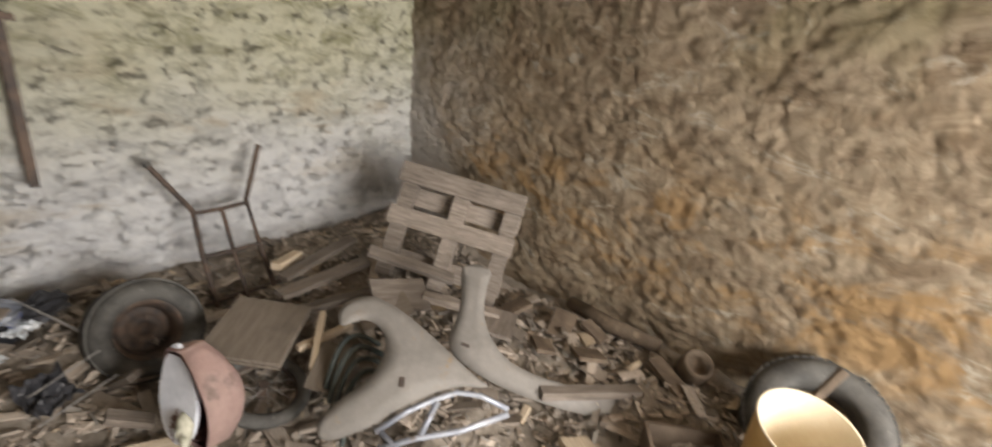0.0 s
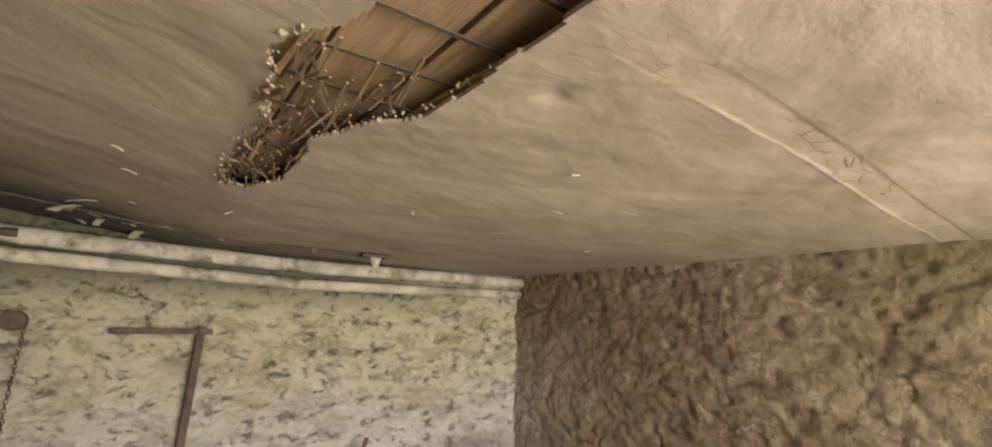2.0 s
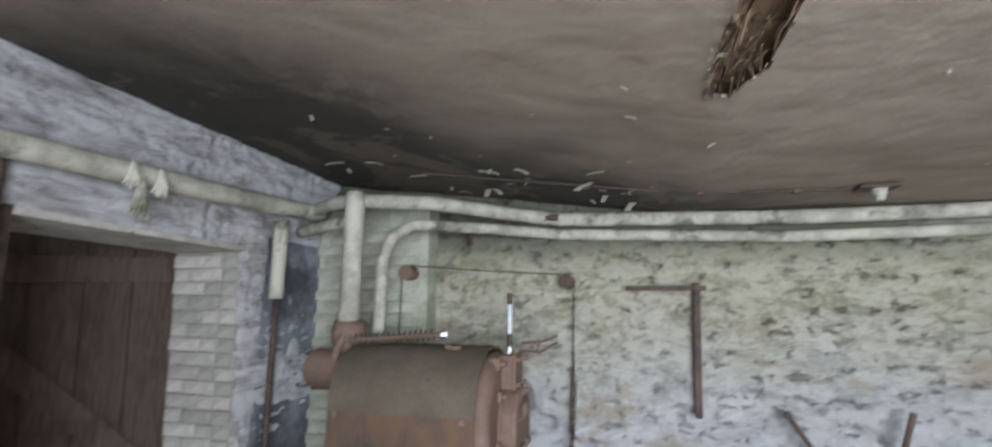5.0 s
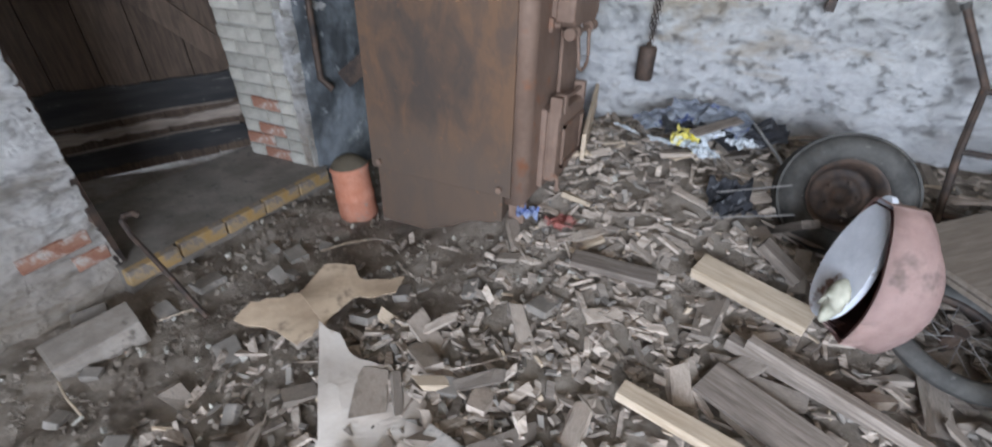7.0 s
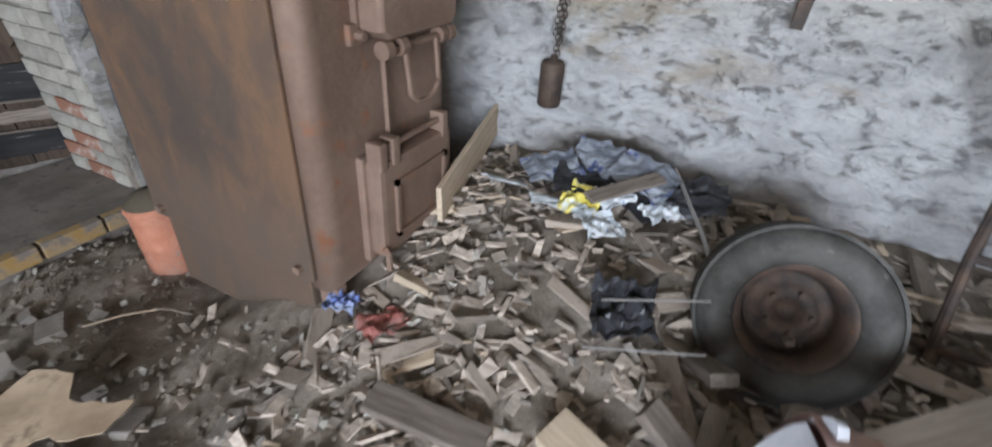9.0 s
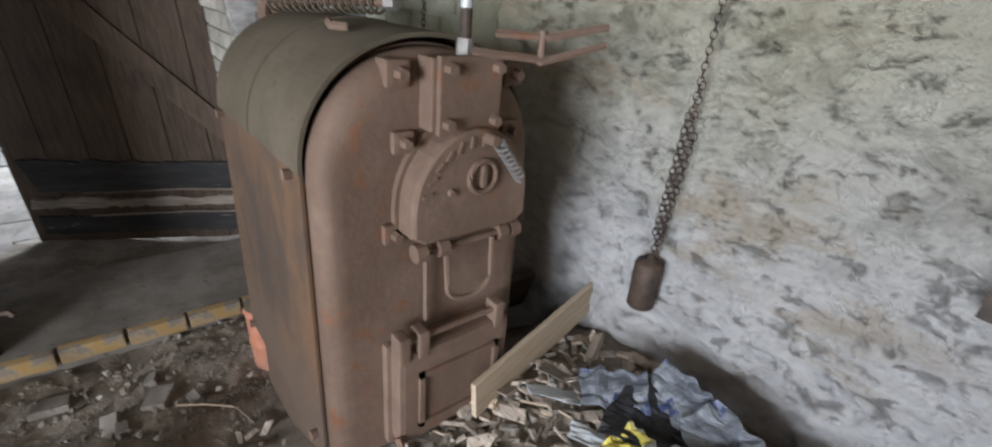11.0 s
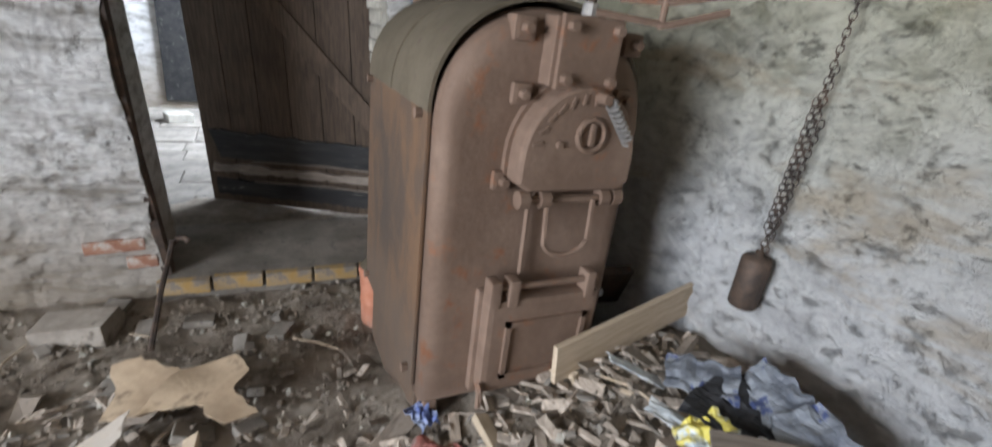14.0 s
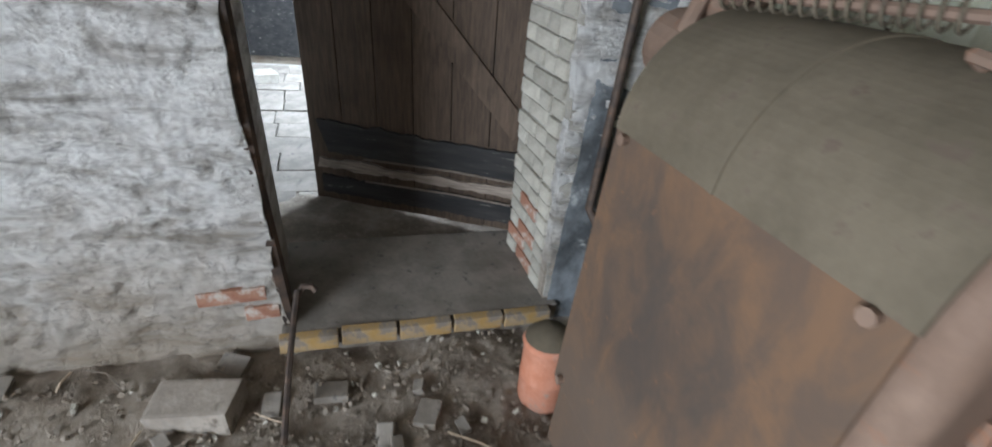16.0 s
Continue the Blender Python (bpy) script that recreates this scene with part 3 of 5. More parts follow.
bm = bmesh.new()
tube(bm, [(0.62, 3.42, 2.218), (0.2, 3.4, 2.216), (-0.3, 3.37, 2.244), (-0.9, 3.36, 2.322), (-1.5, 3.33, 2.4)], 0.006, 6)
single("ceiling_cable", bm, IRON, pose(0, 0, 0), "dark cable clipped along the darkened ceiling", "cable")
for x, y, z in ((0.38, 3.41, 2.214), (-0.05, 3.385, 2.222), (-0.6, 3.365, 2.278)):
    single("cable_clip", box(bmesh.new(), -0.016, 0.016, -0.014, 0.014, -0.012, 0.012, bevel=0.004), IRON, pose(x, y, z), "small dark cable clip on the ceiling", "cable clip", "clips of the ceiling cable")


def leaning(y, degrees):
    """The lean of the old doorway about its foot at y."""
    return pose(0, y, 0.12, degrees) @ pose(0, -y, -0.12)


LEAN_L, LEAN_R = leaning(DOOR_L, 3.9), leaning(DOOR_R, 3.4)

# ---- brick reveal, sill and lintel of the doorway ----
reveal = tagged(part("door_reveal", box(bmesh.new(), XW - 0.5, XW - 0.006, DOOR_R + 0.01, DOOR_R + 0.16, 0.06, DOOR_T, LEAN_R), MORTAR), "limewashed brick side of the doorway", "brick reveal", kind="structure")
brick_me = mesh_of(box(bmesh.new(), -0.103, 0.103, -0.012, 0.02, -0.034, 0.034, bevel=0.01), "brick", BRICKS)
half_me = mesh_of(box(bmesh.new(), -0.052, 0.052, -0.012, 0.02, -0.034, 0.034, bevel=0.01), "brick", BRICKS)
red_me = mesh_of(box(bmesh.new(), -0.1, 0.1, -0.012, 0.02, -0.032, 0.032, bevel=0.006), "brick", RED_BRICK)
for r in range(24):
    z = 0.155 + r * 0.076
    xs = ((-0.385, None), (-0.225, half_me), (-0.11, half_me)) if r % 2 else ((-0.435, half_me), (-0.275, None), (-0.112, half_me))
    for x, m2 in xs:
        ob = new("brick", m2 or (red_me if r < 3 or r == 4 else brick_me))
        ob.parent = reveal
        ob.matrix_world = LEAN_R @ pose(XW + x, DOOR_R + 0.004 + rng.uniform(-0.004, 0.008), z + rng.uniform(-0.004, 0.004), rng.uniform(-2, 2), rng.uniform(-2, 2), rng.uniform(-2, 2))

sill = tagged(part("door_sill", box(bmesh.new(), XW - 0.62, XW + 0.045, DOOR_L - 0.02, DOOR_R + 0.06, -0.05, 0.118, bevel=0.012), STONE), "worn grey stone door sill", "door sill", kind="structure")
for i in range(5):
    bm = bmesh.new()
    box(bm, -0.022, 0.022, -0.108, 0.108, -0.035, 0.035, bevel=0.007)
    ob = part("brick", bm, YELLOW_EDGE, sill, "yellow painted edge brick")
    ob.matrix_world = pose(XW + 0.068, DOOR_L + 0.08 + i * 0.23, 0.088 + rng.uniform(-0.006, 0.006), 0, 3, rng.uniform(-2, 2))
bm = bmesh.new()
box(bm, XW - 0.48, XW - 0.012, DOOR_L - 0.2, DOOR_R + 0.05, DOOR_T - 0.03, DOOR_T + 0.06, bevel=0.01)
tagged(part("lintel", bm, BRICKS), "flat limewashed lintel over the doorway", "lintel", kind="structure")
bm = bmesh.new()
tube(bm, [(XW - 0.03, DOOR_L + 0.005, 0.1), (XW - 0.035, DOOR_L - 0.05, 0.7), (XW - 0.03, DOOR_L - 0.088, 1.3), (XW - 0.03, DOOR_L - 0.115, DOOR_T)], [0.035, 0.028, 0.03, 0.032], 6)
tagged(part("door_post", bm, IRON), "dark old timber door post", "door post", kind="structure")
for k, (y, z, l) in enumerate(((1.945, 0.285, 0.115), (2.04, 0.2, 0.06))):
    bm = box(bmesh.new(), -0.012, 0.012, -l, l, -0.03, 0.03, bevel=0.006)
    ob = part("brick", bm, RED_BRICK, wall_west, "bare red brick")
    ob.matrix_world = pose(XW - 0.004, y, z, 3, 0, 0)

# ---- open plank door ----
door = thing("door_1", pose(0, 0, 0, 3.4) @ pose(-3.02, 3.33, -0.02, 0, 0, -121), "dark brown ledged plank door standing open, its foot scuffed", "door", kind="structure")
for i in range(6):
    bm = bmesh.new()
    top = 2.02 if i < 5 else 1.99
    box(bm, i * 0.21 + 0.002, i * 0.21 + 0.208, -0.018, 0.018, -0.08 + 0.025 * rng.random(), top - (0.03 if i == 0 else 0), bevel=0.004)
    part("plank", bm, DOOR_WOOD, door)
part("ledge", box(bmesh.new(), 0.03, 1.23, 0.018, 0.04, 1.62, 1.76, bevel=0.004), DOOR_WOOD, door)
for z, h, x1 in ((0.0, 0.11, 1.2), (0.16, 0.05, 1.22), (0.26, 0.17, 1.14)):
    n = 46
    top = [(1.2 - (1.2 - 0.03) * k / n, z + h + 0.012 * noise.noise(Vector((k * 0.9, z * 40, 0.5))) + (0.02 * noise.noise(Vector((k * 0.23, z * 40, 3.5))))) for k in range(n + 1)]
    low = [(0.03 + (x1 - 0.03) * k / n, z + 0.012 * noise.noise(Vector((k * 0.8, z * 31, 7.5)))) for k in range(n + 1)]
    bm = prism(bmesh.new(), low + top, -0.04, -0.018, Matrix(((1, 0, 0, 0), (0, 0, -1, 0), (0, 1, 0, 0), (0, 0, 0, 1))))
    part("ledge", bm, OLD_WOOD if h < 0.06 else TARRED, door, "bare scraped ledge" if h < 0.06 else "black tarred ledge with a splintered edge")
bm = box(bmesh.new(), -0.03, 1.52, 0.018, 0.038, -0.06, 0.06, pose(0.06, 0, 0.55, 0, -47, 0), bevel=0.004)
part("brace", bm, DOOR_WOOD, door)
part("backing", box(bmesh.new(), 0.004, 1.255, -0.03, -0.0195, -0.05, 1.95), DOOR_WOOD, door)
for z in (0.115, 0.255):
    bm = bmesh.new()
    tube(bm, [(0.06, 0.045, z), (0.4, 0.047, z + 0.01), (0.92, 0.045, z - 0.005)], 0.006, 5)
    part("scrape", bm, OLD_WOOD, door, "pale splintered edge")

# ---- far room beyond the door ----
me = sheet(np.linspace(-4.0, XW - 0.6, 50), np.linspace(1.9, 3.6, 60), lambda u, v: (u, v, 0.075 - 0.06 * ramp01((-3.4 - u) / 0.5) + 0.012 * fbm(u * 6, v * 6, 3, 61)))
me.materials.append(EARTH)
tagged(new("floor_threshold", me), "trodden dirt behind the stone door sill", "floor", kind="structure")
bm = bmesh.new()
box(bm, -7.6, XW - 0.5, -1.5, 5.0, -0.2, 0.03)
far_floor = tagged(part("floor_far_room", bm, MORTAR), "worn flagstone floor of the next room", "floor", kind="structure")
flag_me = [mesh_of(box(bmesh.new(), -a, a, -0.15, 0.15, -0.02, 0.02, bevel=0.006), "flagstone", STONE) for a in (0.19, 0.24, 0.29)]
for j in range(13):
    x = -2.95 - j * 0.31
    y = 0.2 + 0.2 * rng.random()
    while y < 3.3:
        k = rng.randrange(3)
        ob = new("flagstone", flag_me[k])
        ob.parent = far_floor
        a = (0.19, 0.24, 0.29)[k]
        ob.matrix_world = pose(x, y + a, 0.03 + rng.uniform(-0.004, 0.006), rng.uniform(-0.8, 0.8), 0, 90 + rng.uniform(-0.5, 0.5))
        y += 2 * a + 0.012
bm = bmesh.new()
box(bm, -7.9, -7.0, -1.5, 5.0, -0.2, 2.7)
tagged(part("wall_far_west", bm, DOORWALL), "limewashed end wall of the next room", "wall", kind="structure")
bm = bmesh.new()
box(bm, -7.9, -5.9, -1.8, -1.2, -0.2, 2.7)
box(bm, -4.5, XW - 0.5, -1.8, -1.2, -0.2, 2.7)
box(bm, -5.9, -4.5, -1.8, -1.2, 2.3, 2.7)
box(bm, -5.9, -4.5, -1.8, -1.2, -0.2, 0.8)
tagged(part("wall_far_south", bm, DOORWALL), "limewashed wall with a window opening", "wall", kind="structure")
bm = bmesh.new()
box(bm, -7.9, XW - 0.5, 3.9, 4.3, -0.2, 2.7)
tagged(part("wall_far_north", bm, DOORWALL), "limewashed wall of the next room", "wall", kind="structure")
bm = bmesh.new()
box(bm, -7.9, XW - 0.5, -1.8, 4.3, 2.6, 2.72)
tagged(part("ceiling_far_room", bm, CEIL), "plain plaster ceiling of the next room", "ceiling", kind="structure")
# Black slab put in for the darkness inside a far doorway.
bm = box(bmesh.new(), -7.0, -6.96, 1.55, 2.3, 0.12, 2.3, bevel=0.01)
tagged(part("door_2", bm, TARRED), "black slab standing for a dark doorway in the next room", "door", kind="structure")
bm = box(bmesh.new(), XW - 0.5, XW - 0.05, DOOR_L - 0.16, DOOR_L - 0.015, 0.06, DOOR_T, LEAN_L)
tagged(part("door_jamb", bm, DOORWALL), "limewashed jamb of the doorway", "jamb", kind="structure")
bm = box(bmesh.new(), -0.12, 0.12, -0.12, 0.12, 0, 0.09, bevel=0.01)
single("stone_block", bm, BRICKS, pose(-6.2, 1.75, 0.05, 0, 0, 20), "pale block on the next room's flagstones", "block")


# ---- boiler ----
boiler = thing("boiler", pose(-1.4, 3.24, 0.22), "rusted cast-iron boiler under thick brown dust, on a low plinth", "boiler")


def arch(hw, z0, zs, rise, n=40):
    """An upright outline: straight sides from z0 to zs, then a flat arch."""
    pts = [(-hw, z0), (hw, z0)]
    for i in range(n + 1):
        a = math.pi * i / n
        pts.append((hw * math.cos(a) * abs(math.cos(a)) ** -0.06 if abs(math.cos(a)) > 1e-6 else 0.0, zs + rise * math.sin(a) ** 0.94))
    return pts


UP = Matrix(((0, 0, 1, 0), (1, 0, 0, 0), (0, 1, 0, 0), (0, 0, 0, 1)))  # outline (y, z), depth along x


def side_panel(y, name):
    bm = box(bmesh.new(), -0.35, 0.345, y - 0.006, y + 0.006, 0.165, 0.985, bevel=0.004)
    for v in bm.verts:
        v.co.y += 0.01 * math.sin((v.co.x + 0.35) * 4.5) * math.sin(v.co.z * 3)
    return part(name, bm, CASING, boiler, "rust-streaked sheet-steel side")


sp = side_panel(-0.3, "side_panel")
side_panel(0.3, "side_panel")
for zx in ((-0.3, 0.96), (0.3, 0.96), (-0.3, 0.2), (0.3, 0.2)):
    bm = cyl(bmesh.new(), (zx[0], -0.325, zx[1]), (zx[0], -0.3, zx[1]), 0.014, 0.01, 8)
    part("bolt", bm, RUST, sp)
bm = bmesh.new()
prism(bm, arch(0.285, 0.16, 0.96, 0.27), -0.34, 0.31, UP)
part("body", bm, RUST, boiler)
bm = bmesh.new()
n = 48
outer = [(0.308 * math.cos(math.pi * i / n) * max(abs(math.cos(math.pi * i / n)), 1e-6) ** -0.06, 0.97 + 0.285 * math.sin(math.pi * i / n) ** 0.94) for i in range(n + 1)]
inner = [(p[0] * 0.97, 0.97 + (p[1] - 0.97) * 0.965) for p in outer]
prism(bm, outer + inner[::-1], -0.352, 0.35, UP)
part("top_sheet", bm, DUSTY, boiler, "dust-covered curved top sheet")
for x in (-0.02,):
    bm = bmesh.new()
    prism(bm, [(p[0] * 1.012, 0.97 + (p[1] - 0.97) * 1.012) for p in outer] + inner[::-1], x - 0.008, x + 0.008, UP)
    part("seam", bm, DUSTY, boiler)
bm = bmesh.new()
tube(bm, [(0.16, -0.12, 1.243), (0.16, -0.15, 1.255), (0.2, -0.16, 1.25), (0.22, -0.13, 1.25)], 0.01, 6)
part("lug", bm, RUST, boiler)
# front casting with a rounded rim
bm = bmesh.new()
rings = []
for k, x in ((1.0, 0.315), (1.0, 0.362), (0.985, 0.382), (0.95, 0.397), (0.88, 0.405), (0.8, 0.402)):
    rings.append([bm.verts.new((x, p[0] * k, 0.62 + (p[1] - 0.62) * (k * 0.5 + 0.5 if p[1] < 0.62 else k))) for p in arch(0.292, 0.13, 0.95, 0.275)])
for q, w in zip(rings, rings[1:]):
    for i in range(len(q)):
        bm.faces.new((q[i], q[(i + 1) % len(q)], w[(i + 1) % len(q)], w[i]))
bm.faces.new(rings[-1])
bm.faces.new(rings[0][::-1])
front = part("front_casting", bm, RUST, boiler, "rust-brown cast front", True)
bm = box(bmesh.new(), -0.34, 0.3, -0.28, 0.28, -0.12, 0.17, bevel=0.008)
part("plinth", bm, CASING, boiler)
bm = box(bmesh.new(), 0.36, 0.41, -0.06, 0.12, 0.09, 0.15, bevel=0.006)
part("ash_lip", bm, RUST, boiler)
# flue plate with four bolts
plate = part("flue_plate", box(bmesh.new(), 0.39, 0.455, -0.055, 0.115, 1.06, 1.215, bevel=0.008), RUST, boiler)
part("cover", box(bmesh.new(), 0.45, 0.468, -0.045, 0.12, 1.055, 1.22, bevel=0.005), RUST, plate)
for y, z in ((-0.025, 1.08), (-0.025, 1.195), (0.1, 1.08), (0.1, 1.195)):
    part("bolt", cyl(bmesh.new(), (0.455, y, z), (0.49, y, z), 0.014, 0.012, 6), RUST, plate)
for y, z in ((-0.11, 1.18), (0.2, 1.17)):
    part("lug", box(bmesh.new(), 0.36, 0.415, y - 0.028, y + 0.028, z - 0.03, z + 0.028, bevel=0.012), RUST, boiler)
    part("bolt", cyl(bmesh.new(), (0.41, y, z), (0.44, y, z), 0.015, 0.012, 6), RUST, boiler)
# half-round fire door
HW, ZB = 0.165, 0.81


def dshape(k, lift=0.0):
    pts = []
    for i in range(17):
        a = math.pi * i / 16
        pts.append((0.05 + HW * k * math.cos(a), ZB + 0.075 + lift + 0.185 * k * math.sin(a)))
    pts += [(0.05 - HW * k, ZB + 0.02), (0.05 - HW * k + 0.03, ZB), (0.05 + HW * k - 0.03, ZB), (0.05 + HW * k, ZB + 0.02)]
    return pts


fire = part("fire_door_frame", prism(bmesh.new(), dshape(1.06), 0.395, 0.42, UP), RUST, boiler)
for y, z in ((-0.1, 1.035), (0.2, 1.035), (-0.125, 0.82), (0.225, 0.82)):
    part("corner_lug", box(bmesh.new(), 0.395, 0.42, y - 0.026, y + 0.026, z - 0.026, z + 0.026, bevel=0.012), RUST, fire)
    part("bolt", cyl(bmesh.new(), (0.42, y, z), (0.442, y, z), 0.013, 0.011, 6), RUST, fire)
bm = bmesh.new()
rings = []
for k, x in ((1.0, 0.415), (1.0, 0.47), (0.985, 0.482), (0.95, 0.486)):
    rings.append([bm.verts.new((x, p[0] if k == 1 else 0.05 + (p[0] - 0.05) * k, ZB + 0.12 + (p[1] - ZB - 0.12) * k)) for p in dshape(1.0)])
for q, w in zip(rings, rings[1:]):
    for i in range(len(q)):
        bm.faces.new((q[i], q[(i + 1) % len(q)], w[(i + 1) % len(q)], w[i]))
bm.faces.new(rings[-1])
fdoor = part("fire_door", bm, RUST, boiler, "half-round cast fire door")
bm = bmesh.new()
tube(bm, [(0.49, 0.065 + 0.038 * math.cos(a * math.pi / 12), 0.955 + 0.038 * math.sin(a * math.pi / 12)) for a in range(24)], 0.008, 6, True)
part("damper_ring", bm, RUST, fdoor)
part("damper_knob", box(bmesh.new(), 0.486, 0.5, 0.058, 0.072, 0.93, 0.985, bevel=0.004), RUST, fdoor)
part("stud", cyl(bmesh.new(), (0.484, -0.02, 0.93), (0.495, -0.02, 0.93), 0.01, 0.008, 8), RUST, fdoor)
part("pivot", cyl(bmesh.new(), (0.48, 0.075, 1.045), (0.52, 0.075, 1.045), 0.016, 0.012, 10), RUST, fdoor)
bm = bmesh.new()
tube(bm, [(0.515 + 0.016 * math.cos(i * 0.9), 0.085 + 0.0022 * i * 0.62 + 0.012 * math.sin(i * 0.9) * 0.7, 1.04 - 0.0022 * i * 0.78 + 0.012 * math.sin(i * 0.9) * 0.7) for i in range(56)], 0.0042, 5)
part("coil_handle", bm, STEEL, fdoor, "coiled wire handle")
for i in range(9):
    a = math.radians(165 - i * 13.5)
    bm = box(bmesh.new(), 0.484, 0.49, -0.004, 0.004, -0.013, 0.013)
    ob = part("raised_mark", bm, RUST, fdoor)
    ob.matrix_basis = pose(0, 0.05 + 0.135 * math.cos(a), ZB + 0.085 + 0.145 * math.sin(a), 90 - math.degrees(a) - 90 + 90)
bm = bmesh.new()
tube(bm, [(0.47, -0.1, 0.785), (0.47, 0.2, 0.785)], 0.01, 8)
part("hinge_rod", bm, RUST, boiler)
for y in (-0.09, -0.03, 0.15, 0.19):
    part("hinge_knuckle", cyl(bmesh.new(), (0.47, y - 0.014, 0.787), (0.47, y + 0.014, 0.787), 0.023, None, 12), RUST, boiler)
bm = bmesh.new()
tube(bm, [(0.475, -0.02, 0.785), (0.49, -0.022, 0.69)] + [(0.49, 0.045 - 0.067 * math.cos(i * math.pi / 10), 0.68 - 0.045 * math.sin(i * math.pi / 10)) for i in range(11)] + [(0.48, 0.115, 0.785)], 0.0075, 6)
part("loop_handle", bm, RUST, boiler)
part("draught_rod", tube(bmesh.new(), [(0.425, -0.045, 0.79), (0.425, -0.04, 0.55)], 0.008, 6), RUST, boiler)
# ash door
ash_frame = part("ash_door_frame", box(bmesh.new(), 0.39, 0.425, -0.155, 0.2, 0.17, 0.51, bevel=0.012), RUST, boiler)
ash = part("ash_door", box(bmesh.new(), 0.42, 0.475, -0.145, 0.21, 0.2, 0.5, bevel=0.018), RUST, boiler, "cast ash door")
bm = bmesh.new()
for y0, y1, z0, z1 in ((-0.09, 0.17, 0.42, 0.435), (-0.09, 0.17, 0.25, 0.265), (-0.09, -0.075, 0.25, 0.435), (0.155, 0.17, 0.25, 0.435)):
    box(bm, 0.47, 0.486, y0, y1, z0, z1)
part("moulding", bm, RUST, ash)
part("hinge_rod", tube(bmesh.new(), [(0.46, -0.14, 0.535), (0.46, 0.2, 0.535)], 0.009, 8), RUST, boiler)
for y in (-0.13, -0.075, 0.17):
    part("hinge_ear", box(bmesh.new(), 0.43, 0.48, y - 0.016, y + 0.016, 0.48, 0.56, bevel=0.008), RUST, boiler)
bm = bmesh.new()
tube(bm, [(0.475, -0.15, 0.24), (0.49, -0.15, 0.22), (0.49, -0.15, 0.17)], 0.01, 6)
part("latch", bm, RUST, boiler)
# flue outlet at the back
bm = cyl(bmesh.new(), (-0.33, -0.05, 1.1), (-0.62, 0.0, 1.12), 0.1, 0.1, 20)
part("flue_pipe", bm, RUST, boiler)
for y in (-0.26, 0.24):
    part("floor_bracket", box(bmesh.new(), 0.33, 0.4, y - 0.02, y + 0.02, 0.03, 0.14, bevel=0.006), RUST, boiler)

# thermometer, lever and spring on the boiler
GLASSY = plain("milky_glass", (0.42, 0.46, 0.47), (0.56, 0.6, 0.61), 20, 0.15, bump=0.05)
th = thing("thermometer", pose(-0.985, 3.29, 1.44), "dark tube thermometer with a glass strip standing on a boiler", "thermometer")
part("tube", cyl(bmesh.new(), (0, 0, -0.03), (0, 0, 0.29), 0.013, None, 12), IRON, th)
part("ferrule", cyl(bmesh.new(), (0, 0, -0.03), (0, 0, 0.03), 0.022, 0.018, 10), STEEL, th)
part("glass_strip", cyl(bmesh.new(), (0.002, -0.002, 0.09), (0.002, -0.002, 0.235), 0.0128, None, 14), GLASSY, th, "whitish glass strip")
lev = thing("damper_lever", pose(-0.93, 3.27, 1.45), "rusty flat-iron damper lever", "lever")
for z, dy in ((0.0, 0.0), (0.035, 0.06)):
    bm = bmesh.new()
    tube(bm, [(0.0, dy, z), (0.08, 0.14, z - 0.01 + dy * 0.2), (0.15, 0.24, z + 0.03)], 0.008, 4)
    part("bar", bm, RUST, lev)
part("pin", cyl(bmesh.new(), (0.07, 0.13, -0.02), (0.07, 0.13, 0.05), 0.008, None, 8), RUST, lev)
spr = thing("safety_valve", pose(-1.58, 3.2, 1.49), "dusty horizontal coil spring on a boiler top", "spring valve")
d = Vector((0.44, 0.17, 0.03))
side = Vector((-0.36, 0.93, 0)).normalized()
bm = bmesh.new()
tube(bm, [Vector((-0.2, -0.07, 0)) + d * (i / 260) + (side * math.cos(i * 0.42) + Vector((0, 0, 1)) * math.sin(i * 0.42)) * 0.027 for i in range(240)], 0.0045, 5)
part("coil", bm, DUSTY, spr)
part("rod", tube(bmesh.new(), [(-0.24, -0.09, 0), (0.24, 0.1, 0.03)], 0.012, 8), RUST, spr)
part("stand", tube(bmesh.new(), [(-0.22, -0.08, 0.03), (-0.24, -0.085, -0.02), (-0.27, -0.08, -0.09)], 0.02, 8), RUST, spr)
part("nut", cyl(bmesh.new(), (0.23, 0.095, 0.03), (0.26, 0.108, 0.032), 0.022, None, 6), STEEL, spr)

# ---- pipes ----
def lagged(name, pts, r, label="old heating pipe in dirty white lagging", mat=None):
    out = []
    for a, b in zip(pts, pts[1:]):
        a, b = Vector(a), Vector(b)
        for k in range(6):
            out.append(a.lerp(b, k / 6))
    out.append(Vector(pts[-1]))
    rad = [r * (1 + 0.08 * vnoise(i * 0.7, 3.3, 2)) for i in range(len(out))]
    return single(name, tube(bmesh.new(), out, [float(q) for q in rad], 12), mat or LAGGING, pose(0, 0, 0), label, "pipe", "lagged pipes", smooth=True)


YP = 3.84
lagged("pipe", [(2.09, YP, 2.175), (0.5, YP, 2.165), (-0.8, YP, 2.2), (-1.1, YP - 0.1, 2.23), (-1.5, YP - 0.36, 2.26), (-1.82, 3.22, 2.23)], 0.042)
lagged("pipe", [(2.09, YP + 0.02, 2.085), (0.5, YP + 0.02, 2.06), (-0.8, YP + 0.02, 2.11), (-1.2, YP - 0.1, 2.14), (-1.6, YP - 0.38, 2.13), (-1.69, YP - 0.46, 2.05), (-1.72, YP - 0.5, 1.92), (-1.73, YP - 0.5, 1.47)], 0.034)
lagged("pipe", [(-2.38, 3.55, 2.25), (-2.1, 3.36, 2.25), (-1.82, 3.22, 2.24)], 0.04)
